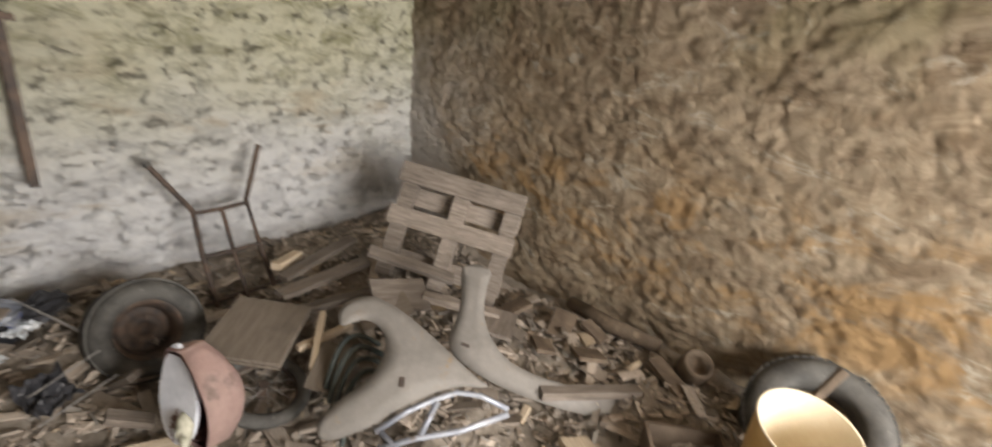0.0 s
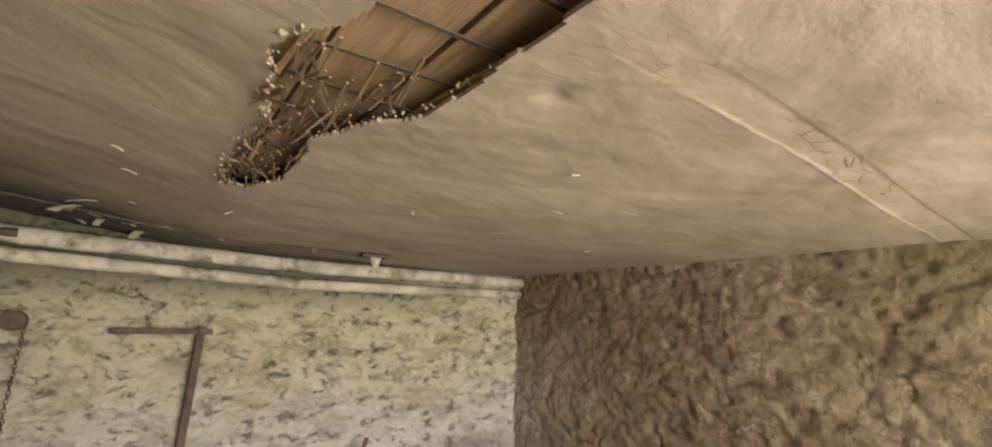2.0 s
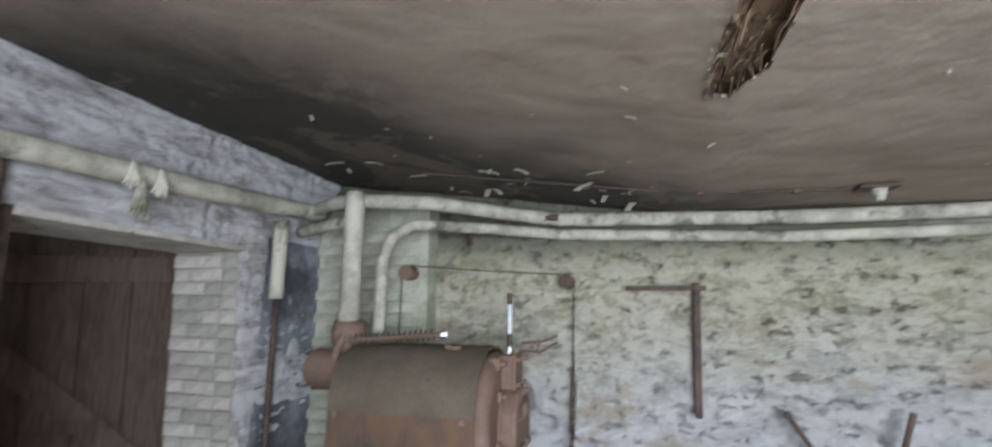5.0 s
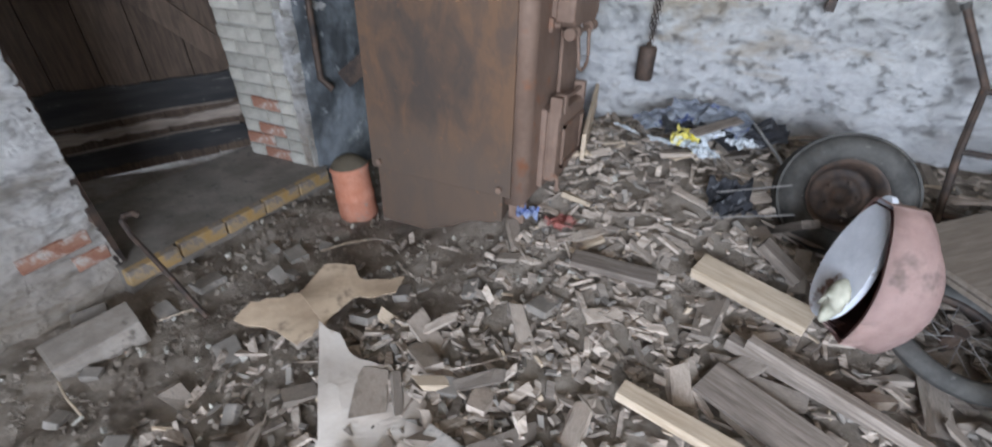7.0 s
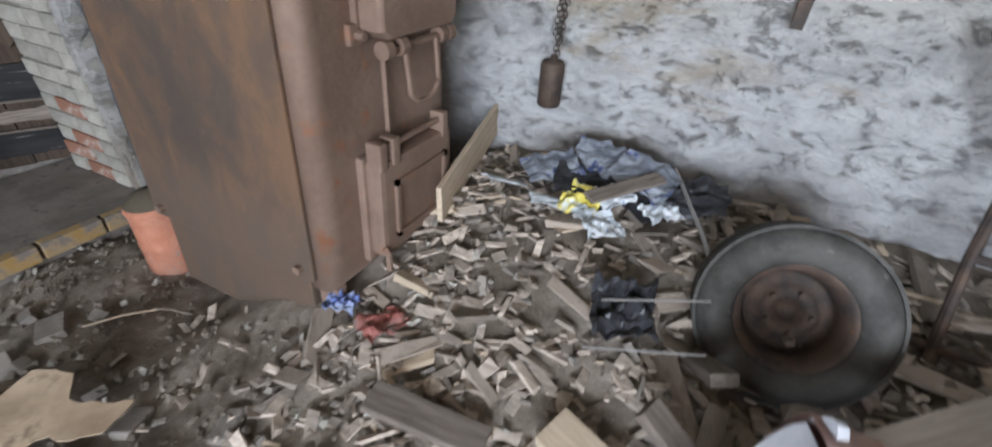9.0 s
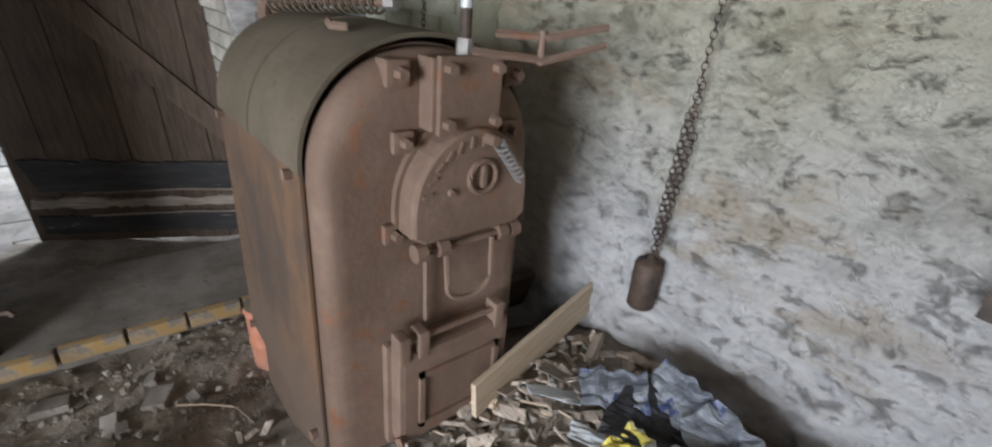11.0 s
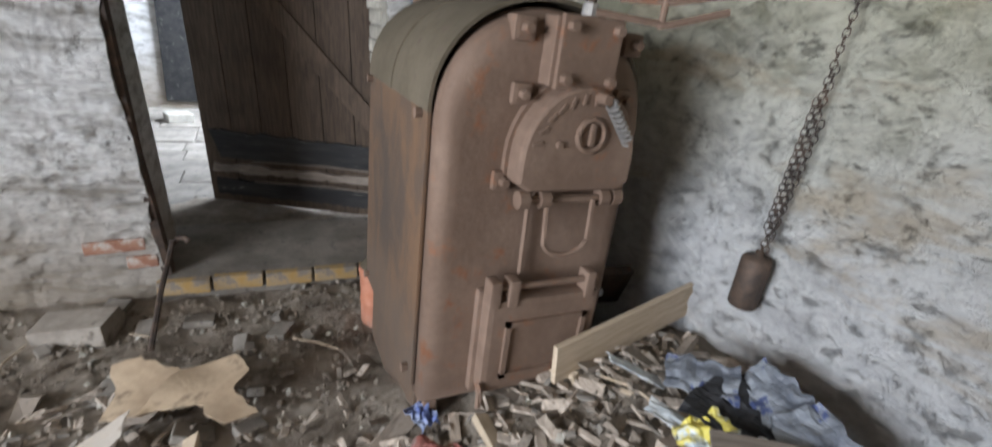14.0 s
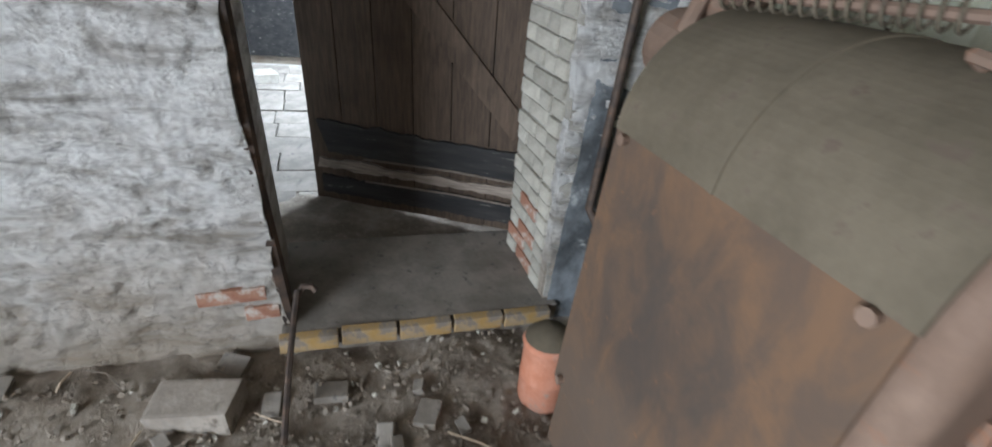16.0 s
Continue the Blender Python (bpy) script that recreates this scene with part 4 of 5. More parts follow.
lagged("pipe", [(-2.38, 3.5, 2.12), (-2.1, 3.34, 2.12), (-1.86, 3.22, 2.12)], 0.036)
lagged("pipe", [(-1.83, 3.2, 2.27), (-1.825, 3.195, 1.9), (-1.82, 3.19, 1.58)], 0.055, "thick vertical pipe in dirty white lagging")
lagged("pipe", [(XW + 0.1, 1.4, 2.13), (XW + 0.1, 2.3, 2.17), (XW + 0.1, 3.2, 2.22), (XW + 0.12, 3.6, 2.25)], 0.05)
lagged("pipe", [(XW + 0.06, 3.29, 2.15), (XW + 0.06, 3.29, 1.7)], 0.042)
lagged("pipe", [(XW + 0.05, 3.31, 1.72), (XW + 0.05, 3.32, 0.62), (XW + 0.1, 3.35, 0.56)], 0.018, "thin dark iron pipe beside the doorway", IRON)
bm = lathe(bmesh.new(), [(0.0, -0.12), (0.05, -0.12), (0.085, -0.05), (0.09, 0.0), (0.08, 0.05), (0.04, 0.07), (0.0, 0.07)], 14, pose(-1.82, 3.2, 1.53, 12, 10))
single("pipe_elbow", bm, RUST, pose(0, 0, 0), "rusty flanged pipe elbow", "pipe fitting", smooth=True)
for x, z in ((-1.12, 2.2), (-1.36, 2.11)):
    bm = tube(bmesh.new(), [(x, YP - 0.05, z + 0.06), (x, YP - 0.06, z), (x, YP - 0.04, z - 0.06)], 0.022, 6)
    single("pipe_clamp", bm, IRON, pose(0, 0, 0), "dark rusty pipe clamp", "clamp")
bm = tube(bmesh.new(), [(-1.1, YP - 0.055, 2.2), (-0.8, YP - 0.05, 2.205)], 0.02, 6)
single("pipe_joint", bm, IRON, pose(0, 0, 0), "bare dark length of iron pipe", "pipe")

# sooty chimney corner behind the boiler
me = sheet(np.linspace(3.24, YN, 40), np.linspace(0.0, 2.05, 90), lambda u, v: (XW + 0.012 - rough(u, v, 0.01, 51), u, v))
me.materials.append(SOOT)
tagged(new("wall_chimney", me), "soot-blackened limewashed brick corner", "wall", kind="structure")
GREEN = plain("green_stained_limewashed_brick", (0.33, 0.34, 0.25), (0.5, 0.5, 0.41), 6, 0.9, (0.45, 0.25, 0.12), (0.66, 0.74), 8, 0.6, 0.006, vary=0.15)
pier = tagged(part("brick_pier", box(bmesh.new(), -2.4, -1.62, 3.745, 3.93, 0.0, 2.3), GREEN), "brick pier behind the boiler, limewashed green", "brick pier", kind="structure")
gb = mesh_of(box(bmesh.new(), -0.1, 0.1, -0.014, 0.02, -0.03, 0.03, bevel=0.006), "brick", GREEN)
for r in range(22):
    for k in range(4):
        x = -2.31 + k * 0.215 + (0.1 if r % 2 else 0)
        if x < -1.7:
            ob = new("brick", gb)
            ob.parent = pier
            ob.matrix_world = pose(x, 3.745, 0.55 + r * 0.074, 0, rng.uniform(-1, 1), 0)
bm = box(bmesh.new(), -0.1, 0.1, -0.02, 0.02, -0.12, 0.12, bevel=0.01)
single("soot_door", bm, IRON, pose(-2.25, 3.7, 1.27, 0, 0, 20), "small black iron soot door in the chimney", "soot door")
bm = box(bmesh.new(), -0.13, 0.13, -0.012, 0.012, -0.05, 0.05, bevel=0.006)
single("iron_bar", bm, IRON, pose(-2.2, 3.45, 0.68, 0, -38, 15), "black iron plate propped behind the boiler", "plate")

# ---- things hanging on the north wall ----
def chain_between(a, b, parent, name="chain", r=0.002, link=0.025):
    a, b = Vector(a), Vector(b)
    n = int((b - a).length / (link * 0.74))
    bm = bmesh.new()
    q = (b - a).to_track_quat("Z", "Y").to_matrix()
    for i in range(n):
        c = a.lerp(b, (i + 0.5) / n)
        w, u = (Vector((1, 0, 0)), Vector((0, 1, 0)))[:: 1 if i % 2 else -1]
        tube(bm, [c + q @ (w * 0.32 * link * math.cos(t) + Vector((0, 0, 1)) * link * 0.5 * math.sin(t)) for t in [k * math.pi / 4 for k in range(8)]], r, 4, True)
    return part(name, bm, IRON, parent)


hang = thing("chain_weight", pose(-0.76, 3.85, 1.82), "rusty iron counterweight on a chain over a wall pulley", "counterweight")
part("pulley", cyl(bmesh.new(), (0, 0.03, 0), (0, -0.03, 0), 0.045, None, 20), IRON, hang)
part("pulley_pin", cyl(bmesh.new(), (0, 0.06, 0), (0, -0.045, 0), 0.012, None, 8), IRON, hang)
chain_between((0.04, -0.0, 0), (0.012, -0.01, -0.93), hang)
chain_between((0.03, 0.005, -0.42), (0.018, 0.0, -0.93), hang)
chain_between((0.02, -0.012, -0.5), (0.004, -0.012, -0.86), hang)
chain_between((0.045, 0.0, -0.55), (0.024, -0.006, -0.88), hang)
part("weight", lathe(bmesh.new(), [(0.001, -1.105), (0.036, -1.105), (0.042, -1.098), (0.042, -0.955), (0.036, -0.945), (0.012, -0.942), (0.01, -0.925), (0.001, -0.925)], 20, pose(0.01, -0.01, 0)), IRON, hang, "rusty cylinder weight", True)
hang2 = thing("chain_pulley", pose(-1.72, 3.66, 1.87), "rusty wall pulley with a hanging chain", "pulley")
part("pulley", cyl(bmesh.new(), (0, 0.08, 0), (0, -0.03, 0), 0.045, None, 20), RUST, hang2)
chain_between((-0.035, 0, 0), (-0.035, -0.01, -0.45), hang2)
bm = tube(bmesh.new(), [(-1.72, 3.68, 1.915), (-1.25, 3.77, 1.885), (-0.76, 3.85, 1.862)], 0.0035, 5)
single("pulley_wire", bm, IRON, pose(0, 0, 0), "thin wire stretched between two pulleys", "wire")
brk = thing("wall_bracket", pose(-0.03, 3.9, 1.78), "rusty angle-iron bracket fixed to whitewashed wall", "bracket")
part("arm", box(bmesh.new(), -0.39, 0.05, -0.045, -0.035, -0.014, 0.014), IRON, brk)
part("arm_flange", box(bmesh.new(), -0.39, 0.05, -0.035, 0.0, 0.006, 0.014), IRON, brk)
part("upright", box(bmesh.new(), -0.018, 0.016, -0.06, -0.05, -0.7, 0.03, pose(0, 0, 0, 0, 2.3, 0)), IRON, brk)
part("upright_flange", box(bmesh.new(), -0.022, -0.012, -0.048, -0.01, -0.6, 0.0, pose(0, 0, 0, 0, 2.3, 0)), IRON, brk)
part("bolt", cyl(bmesh.new(), (0, -0.05, -0.04), (0, -0.075, -0.04), 0.012, None, 6), IRON, brk)
part("bolt", cyl(bmesh.new(), (0, -0.05, -0.1), (0, -0.075, -0.1), 0.012, None, 6), IRON, brk)
hook = tube(bmesh.new(), [(XW + 0.03, 1.95, 2.12), (XW + 0.04, 1.96, 1.74), (XW + 0.05, 1.965, 1.7), (XW + 0.08, 1.985, 1.66)], 0.011, 6)
single("iron_hook", hook, IRON, pose(0, 0, 0), "dark iron hook rod hanging on limewashed wall", "hook")
for k, (y, z0, l) in enumerate(((2.32, 2.16, 0.2), (2.4, 2.2, 0.13), (2.28, 2.2, 0.12))):
    bm = bmesh.new()
    for q in range(5):
        tube(bm, [(XW + 0.17, y, z0), (XW + 0.17 + 0.005 * q, y + 0.006 * (q - 2), z0 - l * 0.6), (XW + 0.17, y + 0.016 * (q - 2), z0 - l * (0.8 + 0.05 * (q % 3)))], [0.006, 0.013, 0.004], 5)
    single("lagging_rag", bm, LAGGING, pose(0, 0, 0), "torn strip of white lagging hanging from a pipe", "rag", "rags hanging from the pipe")

# ---- sack truck ----
truck = thing("sack_truck", pose(0.62, 3.43, 0.42), "dark rusty tubular sack truck leaning on the wall", "sack truck")
L, R = [(-0.15, 0.02, -0.02), (-0.14, 0.17, 0.24), (-0.12, 0.29, 0.46), (-0.265, 0.34, 0.71)], [(0.15, -0.01, -0.02), (0.15, 0.16, 0.24), (0.15, 0.28, 0.47), (0.265, 0.32, 0.76)]
for pts in (L, R):
    part("rail", tube(bmesh.new(), pts, 0.014, 8), IRON, truck)
part("grip", tube(bmesh.new(), [L[-1], (-0.275, 0.345, 0.73)], 0.018, 8), RUBBER, truck)
for f in (0.97, 0.55):
    a, b = Vector(L[0]).lerp(Vector(L[2]), f), Vector(R[0]).lerp(Vector(R[2]), f)
    part("crossbar", tube(bmesh.new(), [a, (a + b) / 2 + Vector((0, -0.012, 0)), b], 0.012, 8), IRON, truck)
part("centre_bar", tube(bmesh.new(), [(0.0, 0.0, 0.0), (0.005, 0.15, 0.24), (0.015, 0.27, 0.45)], 0.011, 8), IRON, truck)
part("axle", tube(bmesh.new(), [(-0.2, 0.06, 0.03), (0.2, 0.05, 0.03)], 0.012, 8), IRON, truck)
part("toe_plate", box(bmesh.new(), -0.17, 0.17, -0.13, 0.02, -0.03, -0.018, bevel=0.003), IRON, truck)
part("foot_bar", tube(bmesh.new(), [(-0.17, 0.0, 0.0), (0.17, -0.02, 0.0)], 0.012, 8), IRON, truck)


# ---- tyres ----
def tyre(m, ro, w, label, rim=True):
    t = thing("tyre", m, label, "tyre")
    ri = ro * 0.6
    prof = [(ri, -w * 0.36), (ri + 0.012, -w * 0.45), ((ri + ro) / 2, -w * 0.54), (ro - 0.03, -w * 0.5), (ro - 0.006, -w * 0.38), (ro, -w * 0.2), (ro + 0.002, 0), (ro, w * 0.2), (ro - 0.006, w * 0.38), (ro - 0.03, w * 0.5), ((ri + ro) / 2, w * 0.54), (ri + 0.012, w * 0.45), (ri, w * 0.36), (ri - 0.004, 0), (ri, -w * 0.36)]
    part("carcass", lathe(bmesh.new(), prof, 48), RUBBER, t, "", True)
    bm = bmesh.new()
    for i in range(54):
        a = 2 * math.pi * i / 54
        for s in (-1, 1):
            box(bm, ro - 0.003, ro + 0.006, -0.013, 0.013, s * w * 0.04, s * w * 0.36, Matrix.Rotation(a + s * 0.03, 4, "Z"))
    part("tread", bm, RUBBER, t)
    if rim:
        part("rim", lathe(bmesh.new(), [(ri, w * 0.38), (ri - 0.015, w * 0.36), (ri - 0.03, -w * 0.1), (ri * 0.74, -w * 0.3), (ri * 0.5, -w * 0.1), (ri * 0.25, -w * 0.08), (ri * 0.2, -w * 0.3), (0.001, -w * 0.3)], 32), IRON, t, "rusty steel rim", True)
        for i in range(5):
            a = 2 * math.pi * i / 5
            part("nut", cyl(bmesh.new(), (ri * 0.4 * math.cos(a), ri * 0.4 * math.sin(a), -w * 0.12), (ri * 0.4 * math.cos(a), ri * 0.4 * math.sin(a), w * 0.0), 0.008, None, 6), IRON, t)
    return t


tyre(pose(0.13, 3.36, 0.5, 66, 0, 4), 0.225, 0.15, "dusty black car tyre on a rusty rim, leaning in rubble")
tyre(pose(1.9, 0.95, 0.46, 0, -38, 8), 0.28, 0.17, "dusty black car tyre leaning on the ochre wall", False)
wheel = thing("motorbike_wheel", pose(0.38, 2.78, 0.38, 14, 10, 0), "worn narrow grey tyre with spokes lying in rubble", "wheel")
part("tyre", lathe(bmesh.new(), [(0.17 + 0.03 * math.cos(a), 0.03 * math.sin(a)) for a in [k * math.pi / 6 for k in range(13)]], 40), RUBBER, wheel, "", True)
part("rim", lathe(bmesh.new(), [(0.142, -0.015), (0.135, 0.0), (0.142, 0.015), (0.146, 0.0), (0.142, -0.015)], 40), IRON, wheel, "", True)
part("hub", cyl(bmesh.new(), (0, 0, -0.03), (0, 0, 0.03), 0.022, None, 12), IRON, wheel)
for i in range(14):
    a = 2 * math.pi * i / 14
    part("spoke", tube(bmesh.new(), [(0.02 * math.cos(a + 0.6), 0.02 * math.sin(a + 0.6), 0.02 * (-1) ** i), (0.138 * math.cos(a), 0.138 * math.sin(a), 0)], 0.0015, 4), STEEL, wheel)

# ---- pallet ----
pal = thing("pallet", pose(1.63, 2.9, 0.81, 62, 0, -52) @ pose(0, 0, 0, 0, 0, -11), "grey weathered wooden pallet leaning in the corner", "pallet")
for y, w in ((-0.06, 0.055), (0.2, 0.06)):
    part("board", box(bmesh.new(), -0.39, 0.37, y - w, y + w, 0.05, 0.072, bevel=0.004), OLD_WOOD, pal)
for x in (-0.32, 0.0, 0.31):
    part("bearer", box(bmesh.new(), x - 0.048, x + 0.048, -0.42, 0.25, -0.03, 0.05, bevel=0.004), OLD_WOOD, pal)
for y in (-0.3, 0.08, 0.2):
    part("back_board", box(bmesh.new(), -0.37, 0.37, y - 0.055, y + 0.055, -0.05, -0.03, bevel=0.003), OLD_WOOD, pal)

# ---- car wings ----
PAINT = plain("faded_beige_car_paint", (0.165, 0.153, 0.138), (0.215, 0.2, 0.182), 4, 0.6, (0.22, 0.17, 0.12), (0.62, 0.74), 10, 0.15, 0.002)


def rounded(outline, times=2):
    """Cuts the corners of a closed outline."""
    for _ in range(times):
        out = []
        for (x0, y0), (x1, y1) in zip(outline, outline[1:] + outline[:1]):
            out += [(x0 * 0.75 + x1 * 0.25, y0 * 0.75 + y1 * 0.25), (x0 * 0.25 + x1 * 0.75, y0 * 0.25 + y1 * 0.75)]
        outline = out
    return outline


def facing(origin, right, up):
    """A frame at origin whose x runs along right and whose y leans along up."""
    u = Vector(right).normalized()
    w = u.cross(Vector(up)).normalized()
    v = w.cross(u)
    return Matrix(((u.x, v.x, w.x, origin[0]), (u.y, v.y, w.y, origin[1]), (u.z, v.z, w.z, origin[2]), (0, 0, 0, 1)))


def wing(m, outline, label, bow):
    """A pressed car wing: a bowed sheet with its edges turned down."""
    bm = bmesh.new()
    edge = rounded(outline)
    vs = [bm.verts.new((x, y, 0)) for x, y in edge]
    f = bm.faces.new(vs)
    bmesh.ops.triangulate(bm, faces=[f])
    bmesh.ops.subdivide_edges(bm, edges=bm.edges[:], cuts=2, use_grid_fill=True)

    def height(x, y):
        return bow * (1 - (x / 0.4) ** 2) - 0.6 * bow * (y / 0.3) ** 2
    for v in bm.verts:
        v.co.z = height(v.co.x, v.co.y)
    bmesh.ops.solidify(bm, geom=bm.faces[:], thickness=0.004)
    t = thing("car_wing", m, label, "car wing")
    part("panel", bm, PAINT, t, "", True)
    bm = bmesh.new()
    tube(bm, [(x, y, height(x, y) - 0.006) for x, y in edge], 0.006, 5, True)
    part("turned_edge", bm, PAINT, t, "", True)
    return t


w1 = wing(facing((0.8, 2.3, 0.6), (0.737, -0.674, -0.054), (0.545, 0.545, 0.637)), [(-0.32, 0.16), (-0.31, 0.22), (-0.23, 0.26), (-0.16, 0.25), (-0.05, 0.19), (0.14, 0.04), (0.28, -0.08), (0.34, -0.1), (0.2, -0.1), (0.1, -0.13), (-0.06, -0.21), (-0.14, -0.27), (-0.31, -0.33), (-0.34, -0.26), (-0.27, -0.18), (-0.17, -0.11), (-0.12, -0.03), (-0.1, 0.05), (-0.13, 0.12), (-0.19, 0.16), (-0.25, 0.15), (-0.3, 0.12)], "faded grey-beige car wing with its wheel arch, on the scrap heap", 0.03)
part("lamp_slot", box(bmesh.new(), -0.012, 0.012, -0.02, 0.02, 0.02, 0.034, pose(-0.03, -0.1, 0), bevel=0.003), IRON, w1, "dark slot")
part("bolt_hole", cyl(bmesh.new(), (0.07, -0.06, 0.02), (0.07, -0.06, 0.03), 0.006, None, 8), IRON, w1, "dark bolt hole")
w2 = wing(facing((1.12, 2.2, 0.58), (0.723, -0.69, -0.026), (0.524, 0.524, 0.672)), [(-0.08, 0.38), (0.05, 0.36), (0.02, 0.27), (0.0, 0.14), (0.03, 0.03), (0.11, -0.08), (0.24, -0.14), (0.41, -0.18), (0.62, -0.2), (0.75, -0.26), (0.73, -0.31), (0.4, -0.28), (0.15, -0.21), (-0.01, -0.14), (-0.16, -0.03), (-0.1, 0.12), (-0.09, 0.24), (-0.1, 0.32)], "curved beige car wing with a rounded wheel arch", 0.03)
part("lamp_slot", box(bmesh.new(), -0.02, 0.02, -0.008, 0.008, 0.02, 0.034, pose(-0.07, -0.02, 0, 0, 0, -15), bevel=0.003), IRON, w2, "dark slot")
LAMPRIM = plain("bluish_chromed_plastic", (0.27, 0.29, 0.34), (0.42, 0.44, 0.48), 9, 0.35, (0.25, 0.22, 0.2), (0.58, 0.7), 14, 0.2, 0.002, 0.3)
rim = thing("headlamp_frame", facing((0.8, 2.3, 0.55), (0.737, -0.674, -0.054), (0.545, 0.545, 0.637)), "broken bluish chromed headlamp frame among the scrap", "headlamp frame")
for pts in (((-0.12, -0.25), (0.0, -0.17), (0.11, -0.12), (0.2, -0.09), (0.3, -0.1), (0.42, -0.15)), ((-0.1, -0.31), (0.05, -0.27), (0.22, -0.24), (0.42, -0.17)), ((0.12, -0.13), (0.06, -0.26)), ((-0.1, -0.25), (0.0, -0.33), (0.18, -0.31))):
    part("bar", tube(bmesh.new(), [(x, y, 0.0) for x, y in pts], 0.013, 6), LAMPRIM, rim, "", True)
HOSE = plain("dull_dark_green_rubber", (0.035, 0.045, 0.042), (0.075, 0.085, 0.078), 8, 0.6, bump=0.2)
for k in range(5):
    bm = tube(bmesh.new(), [(0.46 + 0.35 * t + 0.02 * k, 2.3 + 0.06 * k + 0.3 * t - 0.2 * t * t, 0.36 + 0.02 * k + 0.12 * math.sin(math.pi * t)) for t in [j / 10 for j in range(11)]], 0.011 + 0.002 * (k % 2), 7)
    single("rubber_hose", bm, HOSE, pose(0, 0, 0), "dull dark rubber hose curling through the scrap", "hose", "hoses in the scrap heap", smooth=True)

# ---- tub, seat and boards ----
tub = thing("plastic_tub", pose(1.53, 1.01, 0.38, 8, -8, 0), "cream plastic tub, ochre outside, standing by a tyre", "tub")
OCHRE = plain("ochre_plastic", (0.5, 0.33, 0.13), (0.56, 0.4, 0.2), 5, 0.5, bump=0.1)
CREAM = plain("cream_plastic", (0.66, 0.56, 0.4), (0.72, 0.63, 0.48), 5, 0.5, bump=0.1)
part("wall", lathe(bmesh.new(), [(0.001, 0.0), (0.13, 0.0), (0.14, 0.01), (0.175, 0.33)], 40), OCHRE, tub, "", True)
part("lining", lathe(bmesh.new(), [(0.176, 0.33), (0.18, 0.336), (0.176, 0.342), (0.168, 0.335), (0.135, 0.016), (0.001, 0.012)], 40), CREAM, tub, "cream inside and rim", True)

DUSTBOARD = boards("dusty_brown_plywood", (0.15, 0.122, 0.095), (0.22, 0.185, 0.15), 0.1)
PINK = plain("faded_pink_cloth", (0.46, 0.32, 0.28), (0.56, 0.4, 0.36), 3, 0.9, (0.27, 0.21, 0.18), (0.54, 0.72), 5, 0.4, 0.004)
GREYBOARD = plain("pale_grey_padding", (0.5, 0.52, 0.56), (0.62, 0.63, 0.67), 5, 0.9, (0.2, 0.13, 0.11), (0.62, 0.7), 5, 0.3, 0.003)
seat = thing("child_seat", pose(0.08, 2.72, 0.56, -10, 10, 12) @ Matrix.Scale(0.9, 4), "broken child seat with pink cloth cover and pale padding", "seat")


def shell(name, k, depth, mat, label):
    """A deep bucket lying on its side: its open mouth towards -x, pointed above, narrowed below."""
    bm = bmesh.new()
    rows = []
    for i in range(25):
        a = math.radians(-90 + i * 7.5)
        row = []
        for j in range(19):
            f = j / 18
            w = 0.135 * k * (0.2 + 0.85 * math.sin(math.pi * (0.12 + 0.84 * f)) ** 0.8)
            reach = depth * (0.42 + 0.58 * math.sin(math.pi * (0.16 + 0.78 * f)))
            row.append(bm.verts.new((reach * max(math.cos(a), 0) ** 0.55 - 0.05 * (f - 0.5), w * math.sin(a), (-0.23 + 0.44 * f) * k + 0.004 * math.sin(i * 1.3 + j * 0.9))))
        rows.append(row)
    for q, w in zip(rows, rows[1:]):
        for j in range(18):
            bm.faces.new((q[j], q[j + 1], w[j + 1], w[j]))
    for j in (0, 18):
        bm.faces.new([row[j] for row in rows])
    bmesh.ops.solidify(bm, geom=bm.faces[:], thickness=0.008)
    return part(name, bm, mat, seat, label, True)


MAROON = plain("dark_maroon_lining", (0.1, 0.05, 0.045), (0.16, 0.09, 0.08), 7, 0.9, bump=0.3)
shell("cover", 1.0, 0.23, PINK, "faded pink cloth")
shell("lining", 0.93, 0.2, MAROON, "dark maroon lining")
pad = rounded([(0.02, 0.24), (0.075, 0.14), (0.1, 0.0), (0.08, -0.13), (0.02, -0.2), (-0.06, -0.18), (-0.1, -0.05), (-0.075, 0.1), (-0.02, 0.2)])
bm = prism(bmesh.new(), pad, -0.01, 0.012, Matrix(((0, 0, 1, -0.012), (1, 0, 0, 0.01), (0, 1, 0, 0), (0, 0, 0, 1))) @ pose(0, 0, 0, 5, 12, 0))
part("padding", bm, GREYBOARD, seat)
bm = bmesh.new()
bmesh.ops.create_icosphere(bm, subdivisions=3, radius=0.045, matrix=pose(-0.04, -0.06, -0.1) @ Matrix.Diagonal((0.7, 0.8, 1.5, 1)))
for v in bm.verts:
    v.co += v.co.normalized() * 0.035 * noise.noise(v.co * 30)
part("stuffing", bm, LAGGING, seat, "torn white stuffing", True)

bm = bmesh.new()
box(bm, -0.2, 0.2, -0.17, 0.17, -0.007, 0.009)
box(bm, -0.2, 0.2, -0.17, 0.17, -0.028, -0.013)
single("plywood_sheet", bm, DUSTBOARD, pose(0.46, 2.96, 0.56, 6, -4, 42), "dusty split plywood sheet lying on rubble", "plywood")
bm = box(bmesh.new(), -0.33, 0.33, -0.006, 0.012, -0.055, 0.075, bevel=0.003)
single("loose_board", bm, PALE_WOOD, pose(-0.93, 3.62, 0.545, 0, -6, 101), "pale sawn board on edge between boiler and wall", "board")
bm = box(bmesh.new(), -0.16, 0.16, -0.02, 0.02, -0.09, 0.09, bevel=0.006)
